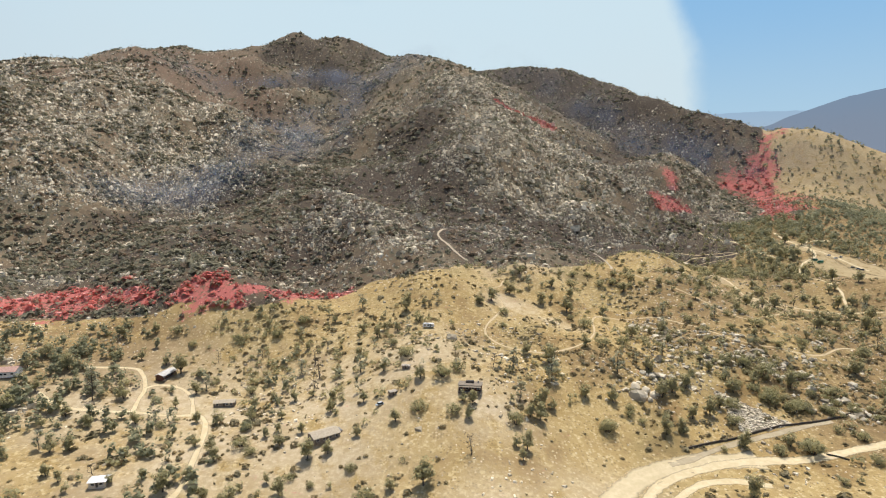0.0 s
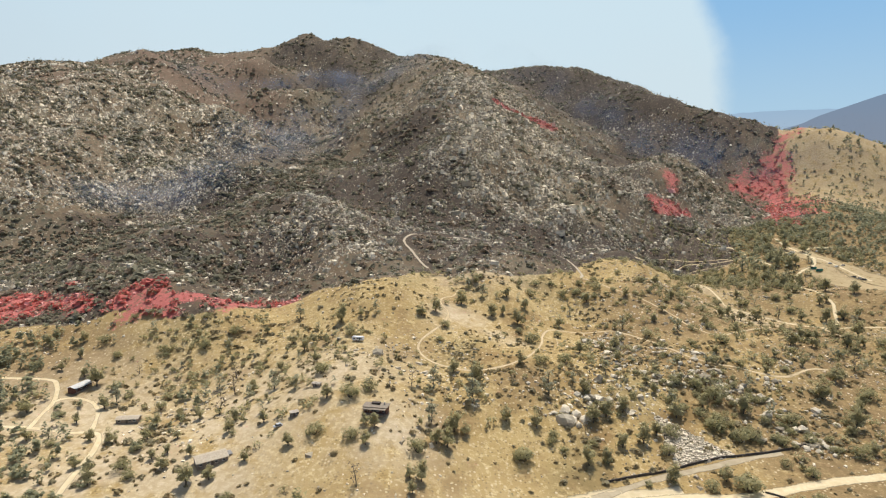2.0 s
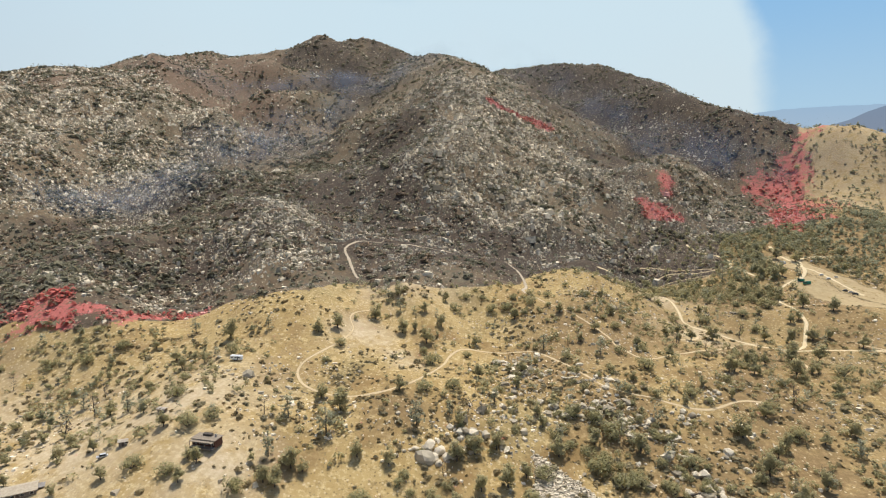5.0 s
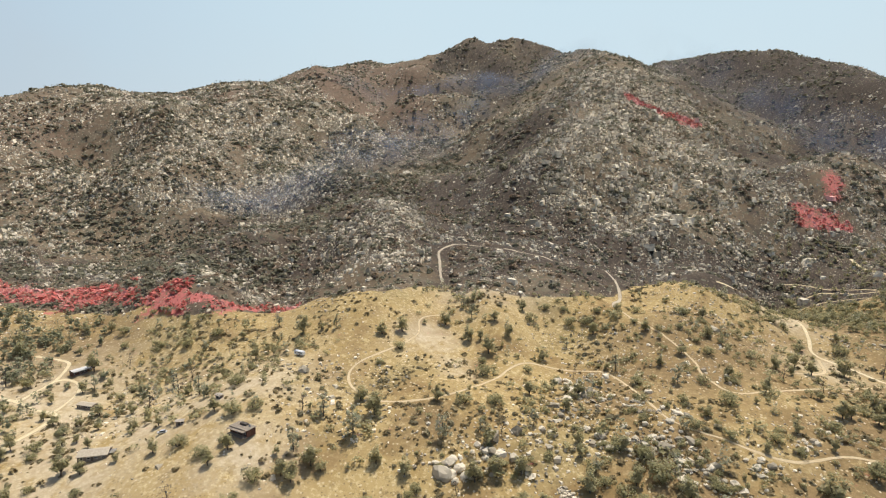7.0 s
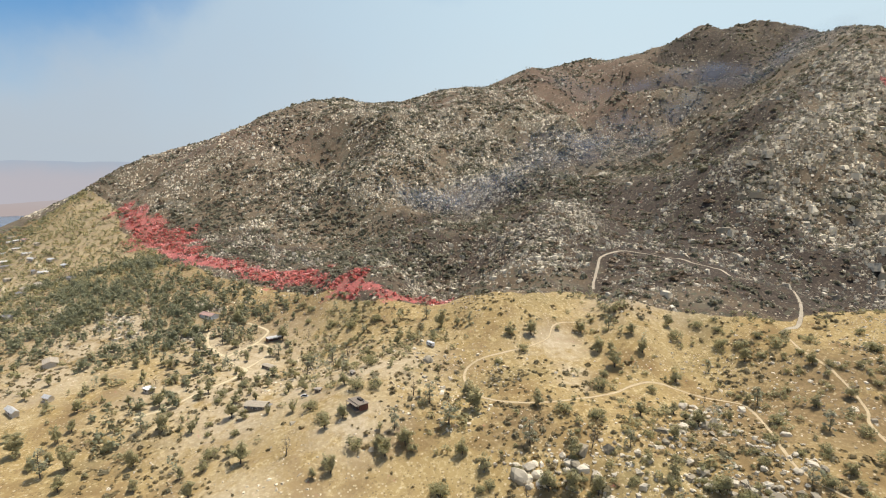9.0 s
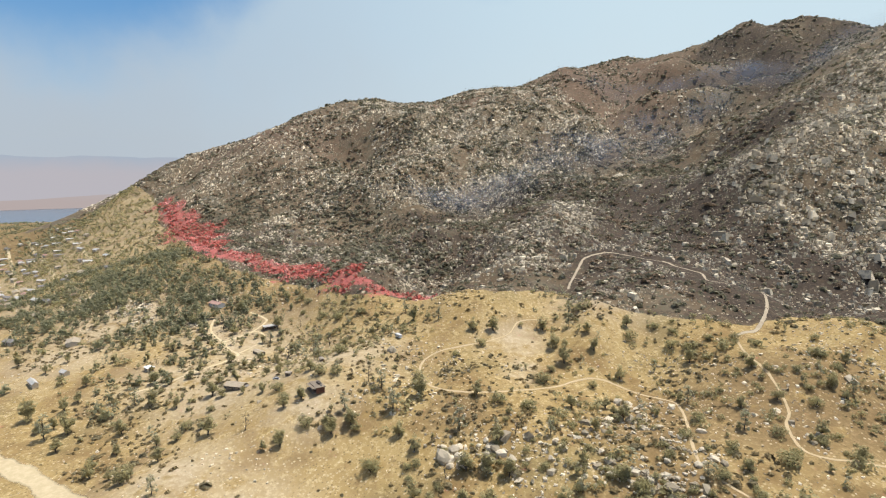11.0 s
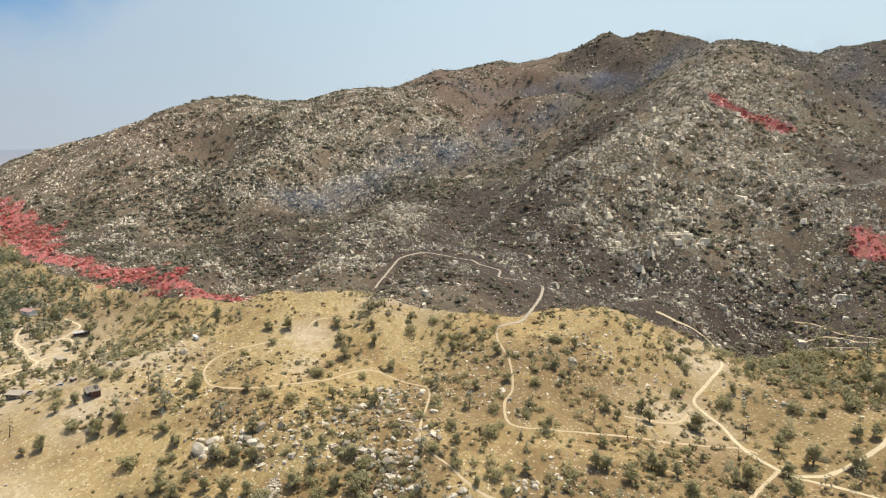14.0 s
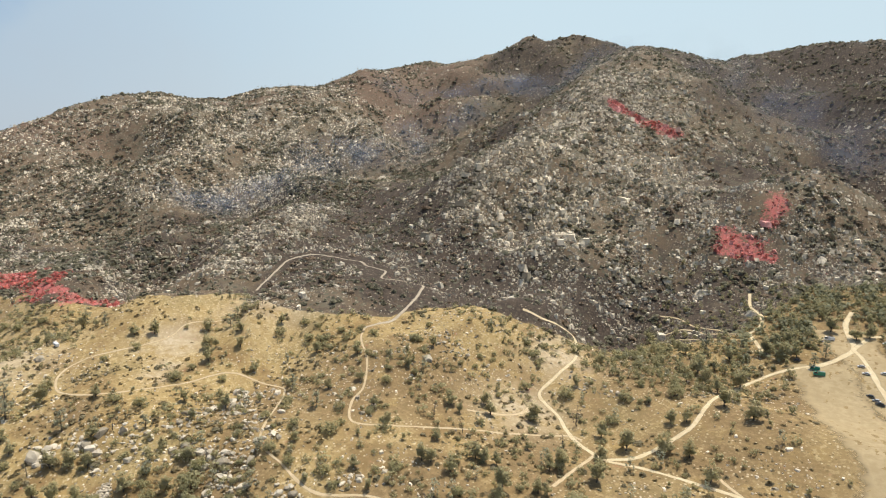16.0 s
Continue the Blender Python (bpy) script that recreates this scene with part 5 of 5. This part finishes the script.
WOODGREY = plain("weathered_wood", (0.17, 0.14, 0.11), (0.26, 0.22, 0.18))
CONCRETE = plain("concrete", (0.36, 0.34, 0.30), (0.46, 0.43, 0.39))
DARKWOOD = plain("dark_timber", (0.06, 0.05, 0.04), (0.11, 0.09, 0.075))


def house(name, label, x, y, turn, wide, deep, tall, rise, wall, roof, porch=0.0, windows=4, flat=False, category="house", foot=0.6):
    """Walls, a pitched or flat roof with eaves, door, windows and perhaps a porch on posts."""
    base = tagged(new(name), label, category)
    base.matrix_world = pose(x, y, float(ground_at(x, y)) + 0.1, 0, 0, turn)
    w, d = wide / 2, deep / 2
    bm = bmesh.new()
    box(bm, -w, w, -d, d, -foot, tall)
    if not flat:
        for sx in (-w, w - 0.12):
            tri = [bm.verts.new((sx + dx, yy, zz)) for dx in (0, 0.12) for yy, zz in ((-d, tall), (d, tall), (0, tall + rise))]
            bm.faces.new(tri[:3]), bm.faces.new(tri[3:][::-1])
            for k in range(3):
                bm.faces.new((tri[k], tri[(k + 1) % 3], tri[3 + (k + 1) % 3], tri[3 + k]))
    part("wall", bm, wall, base)
    bm = bmesh.new()
    e = 0.5
    if flat:
        box(bm, -w - e, w + e, -d - e, d + e, tall, tall + 0.25, 0.04)
    else:
        slope = rise / d
        for s in (-1, 1):
            pts = [(0, tall + rise + 0.05), (s * (d + e), tall - e * slope + 0.05)]
            quad = [bm.verts.new((sx, yy, zz + dz)) for dz in (0, 0.16) for sx, (yy, zz) in ((-w - e, pts[0]), (w + e, pts[0]), (w + e, pts[1]), (-w - e, pts[1]))]
            for f in ((0, 1, 2, 3), (7, 6, 5, 4), (0, 4, 5, 1), (1, 5, 6, 2), (2, 6, 7, 3), (3, 7, 4, 0)):
                bm.faces.new([quad[i] for i in f])
        bmesh.ops.recalc_face_normals(bm, faces=bm.faces)
    part("roof", bm, roof, base)
    box_part("door", DARKWOOD, base, -0.5, 0.45, -d - 0.06, -d, 0, 2.05)
    for k in range(windows):
        cx = -w + (k + 0.5) * wide / windows
        if abs(cx) < 1.1:
            cx += 1.5
        win = box_part("window", WHITE, base, cx - 0.75, cx + 0.75, -d - 0.05, -d, 0.9, 2.0)
        box_part("pane", GLASS, win, cx - 0.65, cx + 0.65, -d - 0.07, -d - 0.045, 1.0, 1.9)
    if porch:
        box_part("porch_roof", roof, base, -w, w, -d - porch, -d - 0.02, tall - 0.35, tall - 0.18)
        for k in range(4):
            px = -w + 0.2 + k * (wide - 0.4) / 3
            box_part("post", WOODGREY, base, px - 0.08, px + 0.08, -d - porch + 0.05, -d - porch + 0.21, -foot, tall - 0.35)
        box_part("deck", WOODGREY, base, -w, w, -d - porch, -d - 0.02, -foot, 0.0)
    return base


house("house", "long mobile home with pale metal roof and dark red end", -167, 331, 80, 12.5, 4.6, 2.7, 0.7, REDWOOD, WHITEROOF, porch=1.2)
h = house("cabin", "dark red cabin with brown flat roof and rooftop box", 13.5, 285, -8, 11.5, 5.2, 2.9, 0, REDWOOD, BROWNROOF, porch=2.2, flat=True)
box_part("clerestory", DARKWOOD, h, -2.4, 1.8, 0.3, 2.1, 3.16, 4.1)
box_part("chimney", CONCRETE, h, 3.6, 4.2, 0.6, 1.2, 3.16, 4.4)
h = house("house", "low tan house with shallow shingle roof in a yard", -58, 261, 36, 13.0, 8.0, 2.5, 1.3, WOODGREY, SHINGLE)
box_part("lean_to", GREYROOF, h, 6.6, 9.2, -2.0, 2.6, 1.9, 2.1)
house("shed", "long grey shed with tan roof beside the driveway", -121, 302, 8, 11.0, 4.5, 2.3, 0.6, WOODGREY, SHINGLE, windows=3, category="shed")
house("house", "white-walled house with faded red roof among trees", -250, 312, 12, 17.0, 8.0, 2.8, 1.6, WHITE, PINKROOF, windows=5)
house("shed", "small white-roofed shed in dry grass", -146, 227, 10, 6.5, 5.0, 2.3, 0.3, CREAM, WHITE, windows=2, category="shed")
house("shed", "little tin shed beside stacked wood", -27, 285, 30, 3.4, 2.6, 2.0, 0.3, WOODGREY, TIN, windows=1, category="shed")
house("shed", "little tin shed under an oak", -21, 306, -15, 4.0, 2.2, 1.6, 0.3, WOODGREY, TIN, windows=1, category="shed")


def caravan(x, y, turn):
    base = tagged(new("caravan"), "white travel trailer parked on the hillside", "caravan")
    base.matrix_world = pose(x, y, float(ground_at(x, y)), 0, 0, turn)
    box_part("body", WHITE, base, -3.6, 3.6, -1.2, 1.2, 0.6, 3.0, bevel=0.25)
    for cx in (-2.2, 0, 2.2):
        box_part("window", GLASS, base, cx - 0.55, cx + 0.55, -1.24, -1.19, 1.6, 2.3)
    box_part("door", GLASS, base, 0.9, 1.5, -1.23, -1.19, 0.8, 2.5)
    for wx in (-0.6, 0.4):
        for wy in (-1.1, 1.1):
            bm = bmesh.new()
            bmesh.ops.create_cone(bm, cap_ends=True, segments=16, radius1=0.36, radius2=0.36, depth=0.22, matrix=Matrix.Translation((wx, wy, 0.36)) @ Matrix.Rotation(math.pi / 2, 4, "X"))
            part("wheel", bm, DARKWOOD, base)
    box_part("hitch", DARKWOOD, base, -4.8, -3.6, -0.08, 0.08, 0.5, 0.65)


caravan(-10, 361, -6)

# houses of the town in the valley: x, y, turn, width, depth, roof
TOWN = [
    (-322, 151, 30, 12, 8, 1), (-262, 192, -10, 15, 10, 2), (-196, 158, 8, 14, 4, 0), (-195, 178, 20, 7, 4, 0),
    (-483, 183, 15, 20, 7, 0), (-452, 191, 10, 17, 7, 1), (-613, 172, 25, 15, 9, 0), (-785, 176, 5, 17, 9, 2), (-764, 209, 40, 14, 8, 0), (-611, 224, 12, 13, 8, 1),
    (-436, 214, 0, 12, 8, 3), (-563, 271, 12, 18, 7, 1), (-895, 212, 20, 15, 9, 0), (-893, 187, 3, 15, 9, 3), (-742, 165, 30, 15, 9, 1), (-690, 190, 10, 14, 8, 0), (-533, 160, 22, 13, 8, 2), (-1010, 200, 0, 18, 9, 0), (-1100, 180, 15, 16, 9, 1), (-660, 150, 3, 14, 8, 3), (-395, 176, 12, 12, 7, 2),
]
ROOFS = [(WHITEROOF, "pale metal roof"), (GREYROOF, "grey shingle roof"), (SHINGLE, "tan shingle roof"), (PINKROOF, "faded red roof")]
streets = np.random.default_rng(5)
while len(TOWN) < 88:
    x, y = float(streets.uniform(-1350, -620)), float(streets.uniform(110, 300))
    if min((x - q[0]) ** 2 + (y - q[1]) ** 2 for q in TOWN) > 22**2 and burn_at(np.array([x]), np.array([y]))[0] < 0.1:
        TOWN.append((x, y, float(streets.choice([8, 98])) + float(streets.uniform(-6, 6)), float(streets.uniform(12, 24)), float(streets.uniform(7, 11)), int(streets.choice([0, 0, 0, 1, 2, 3]))))
for x, y, turn, wide, deep, r in TOWN:
    house("town_house", f"small cream house with {ROOFS[r][1]} in the valley", x, y, turn, wide, deep, 2.8, 1.4, CREAM, ROOFS[r][0], windows=2)


# ------------------------------------------------------------------ vehicles
TYRE = plain("tyre_rubber", (0.018, 0.018, 0.018), (0.03, 0.03, 0.03))
CHROME = plain("grey_metal", (0.4, 0.4, 0.4), (0.5, 0.5, 0.5), 0.5, 0.35, 0.5, 0.8)


def paint(name, c):
    return plain(name, c, tuple(min(1, v * 1.15) for v in c), 2.0, 0.35, 0.5)


PAINTS = {"white": paint("white_car_paint", (0.72, 0.72, 0.70)), "dark": paint("dark_car_paint", (0.04, 0.045, 0.055)), "green": paint("green_truck_paint", (0.03, 0.22, 0.14)), "silver": paint("silver_car_paint", (0.45, 0.46, 0.47))}


def vehicle(color, label, x, y, turn, long=4.6, wide=1.85, tall=1.55, truck=False):
    base = tagged(new("truck" if truck else "car"), label, "truck" if truck else "car", "parked vehicles")
    base.matrix_world = pose(x, y, float(ground_at(x, y)) + 0.2, 0, 0, turn)
    l, w, mat = long / 2, wide / 2, PAINTS[color]
    box_part("body", mat, base, -l, l, -w, w, 0.35, tall * 0.58, bevel=0.12)
    c0, c1 = (-l + 0.3, -l + 2.4) if truck else (-l * 0.55, l * 0.75)
    lo, hi = tall * 0.56, tall
    ring = [Vector(p) for p in ((c0, -w + 0.05, lo), (c1, -w + 0.05, lo), (c1, w - 0.05, lo), (c0, w - 0.05, lo), (c0 + 0.45, -w + 0.2, hi), (c1 - 0.4, -w + 0.2, hi), (c1 - 0.4, w - 0.2, hi), (c0 + 0.45, w - 0.2, hi))]
    for pane, f in (("side_window", (0, 1, 5, 4)), ("rear_window", (1, 2, 6, 5)), ("side_window", (2, 3, 7, 6)), ("windshield", (3, 0, 4, 7))):
        bm = bmesh.new()
        mid = sum((ring[i] for i in f), Vector()) / 4
        inner = [bm.verts.new(ring[i].lerp(Vector((0.5 * (c0 + c1), 0, mid.z)), 0.04)) for i in f]
        bm.faces.new([bm.verts.new(ring[i]) for i in f])
        bm.faces.new(inner[::-1])
        bm.verts.ensure_lookup_table()
        for k in range(4):
            bm.faces.new((bm.verts[4 + k], inner[k], inner[(k + 1) % 4], bm.verts[4 + (k + 1) % 4]))
        part(pane, bm, GLASS, base, "dark glass")
    box_part("cabin_roof", mat, base, c0 + 0.42, c1 - 0.37, -w + 0.18, w - 0.18, hi - 0.02, hi + 0.05, bevel=0.02)
    if truck:
        box_part("cargo_box", mat, base, -l + 2.6, l - 0.1, -w, w, tall * 0.5, tall * 1.05, bevel=0.08)
        box_part("ladder_rack", CHROME, base, -l + 2.8, l - 0.3, -w * 0.5, w * 0.5, tall * 1.06, tall * 1.14)
    for sy in (-1, 1):
        box_part("headlight", CHROME, base, -l - 0.02, -l + 0.06, sy * w * 0.7 - 0.15, sy * w * 0.7 + 0.15, 0.55, 0.72)
        for wx in (-l * 0.62, l * 0.62):
            m = Matrix.Translation((wx, sy * (w - 0.1), 0.34)) @ Matrix.Rotation(math.pi / 2, 4, "X")
            bm = bmesh.new()
            bmesh.ops.create_cone(bm, cap_ends=True, segments=16, radius1=0.36, radius2=0.36, depth=0.24, matrix=m)
            tyre = part("wheel", bm, TYRE, base)
            bm = bmesh.new()
            bmesh.ops.create_cone(bm, cap_ends=True, segments=12, radius1=0.2, radius2=0.2, depth=0.26, matrix=m)
            part("rim", bm, CHROME, tyre)


vehicle("green", "green fire truck parked in the dirt clearing", 441, 663, 12, 7.0, 2.4, 2.7, True)
vehicle("green", "green utility truck beside the fire truck", 438, 669, 5, 6.0, 2.2, 2.2, True)
vehicle("white", "white box truck under the trees", 443, 722, 20, 7.0, 2.3, 2.6, True)
vehicle("silver", "silver car beside the box truck", 438, 716, 60)
vehicle("white", "white car parked in the dirt clearing", 464, 683, 10)
vehicle("white", "white car parked in the dirt clearing", 467, 675, 0)
vehicle("white", "white car parked at the clearing's edge", 477, 681, 15)
vehicle("dark", "dark car parked in a row on bare dirt", 470, 650, -15)
vehicle("silver", "silver car parked in a row on bare dirt", 473, 646, -15)
vehicle("dark", "dark pickup parked in a row on bare dirt", 475, 642, -15, 5.4, 1.95, 1.8)
vehicle("dark", "dark car under the trees", 426, 678, 30)
vehicle("white", "white car beside the dirt road", 478, 733, 40)
vehicle("silver", "silver car parked in the yard", -33, 279, 40)


# ------------------------------------------------------------------ road wall and fence
def wall_along(name, points, tall, thick, mat, label, category, gap=3.0):
    base = tagged(new(name), label, category)
    line = smooth_line(points, gap)
    for (ax, ay), (bx, by) in zip(line, line[1:]):
        za, zb = float(ground_at(ax, ay)), float(ground_at(bx, by))
        d = Vector((bx - ax, by - ay, zb - za))
        bm = bmesh.new()
        box(bm, 0, d.length - 0.06, -thick / 2, thick / 2, -0.6, tall, 0.03)
        ob = part("panel", bm, mat, base)
        ob.matrix_world = Matrix.Translation((ax, ay, za)) @ d.to_track_quat("X", "Z").to_matrix().to_4x4()
    return base


wall_along("retaining_wall", [(121, 271), (137, 277), (150, 281.5), (175, 293), (192, 298.5), (218, 306.5), (232, 312)], 1.1, 0.5, DARKWOOD, "low dark retaining wall above the mountain road", "wall")
wall_along("timber_barrier", [(192, 272), (196, 270), (200, 267)], 0.9, 0.4, DARKWOOD, "dark timber barrier beside the dirt road", "barrier")

# grey rubble below the outcrop
fan = lambda x, y: step(y - 0.34 * (x - 162), 287, 291) * step(319 - y - 0.74 * (x - 164), -1.5, 2) * step(x - 157 + 3 * fractal(x, y, 6, 77), -1, 3)
strew("rubble", "slope of grey broken rubble above the road wall", OLD_ROCK, CHIPS, 11000, (152, 202, 286, 322), fan, 0.42, 0.45, 0.22, 1.3, (0.5, 0.9))

strew("grove_stones", "pale grey stones in clearings of the oak woods", OLD_ROCK, CHIPS, 13000, (-420, -200, 215, 330), lambda x, y: (1 - burn_at(x, y)) * np.clip(-0.25 + 1.8 * fractal(x, y, 34, 88), 0, 1), 0.9, 0.5, 0.4, 2.6, (0.5, 0.9))

crags = lambda x, y: sum(np.exp(-((x - ox) ** 2 + (y - oy) ** 2) / (1.2 * wide) ** 2) for ox, oy, wide, _, _ in OUTCROPS)
strew("outcrop_stones", "broken pale granite round the outcrops", OLD_ROCK, (STONES, STONE_TRIS), 40000, (-200, 350, 290, 620), lambda x, y: np.clip((0.6 * crags(x, y) + 0.3 * np.exp(-(((x - 185) / 60) ** 2) - ((y - 350) / 32) ** 2) + 0.45 * np.exp(-(((x - 156) / 16) ** 2) - ((y - 385) / 34) ** 2)) * (0.45 + 1.8 * fractal(x, y, 14, 87)), 0, 1), 0.62, 0.7, 0.25, 2.8, (0.5, 0.9))

# bushes crowding the outcrops
for k in range(55):
    ox, oy, wide, _, _ = OUTCROPS[k % 15] if k % 3 else (190, 350, 42, 0, 0)
    a, d = rng.random() * 6.283, 1.7 * wide * math.sqrt(rng.random())
    x, y = ox + d * math.cos(a), oy + 0.7 * d * math.sin(a)
    if off_tracks(np.array([x]), np.array([y]))[0] and y < 480 + 200 * (k % 3 > 0):
        plant("bush", x, y, rng.uniform(1.8, 4.0), k)
for k, (x, y, h) in enumerate([(82, 278, 5.5), (98, 290, 4.5), (104, 287, 3.5), (119, 293, 4), (124, 283, 5), (152, 276, 5.5), (186, 276, 6), (178, 283, 4), (186, 320, 5), (192, 319, 5), (196, 313, 4.5), (204, 316, 5), (218, 314, 4.5), (237, 318, 4.5), (246, 316, 4.5)]):
    plant("bush", x, y, h, k + 5)
for k, (x, y, h) in enumerate([(169, 334, 5), (175, 329, 5.5), (184, 327, 6), (192, 326, 5.5), (198, 321, 5), (204, 318, 4.5), (191, 353, 5), (204, 358, 4.5), (214, 356, 4.5), (221, 346, 5), (229, 320, 5), (208, 310, 3.5), (221, 314, 3.5), (262, 310, 5), (172, 351, 3.5)]):
    plant("bush", x, y, h, k + 2)
for k, (x, y, h) in enumerate([(181, 352, 9), (279, 345, 10), (286, 378, 10), (343, 415, 11), (340, 440, 10), (150, 372, 8), (138, 398, 8), (163, 340, 8), (263, 324, 10), (262, 306, 9), (290, 322, 11), (281, 301, 9), (285, 352, 11), (308, 360, 10), (328, 370, 11), (286, 424, 9), (306, 444, 10), (335, 462, 10), (328, 423, 11), (409, 702, 12), (418, 708, 11), (436, 772, 12), (468, 762, 11), (366, 657, 11), (344, 680, 10), (384, 665, 12), (352, 668, 10)]):
    plant("oak", x, y, h, k + 2)
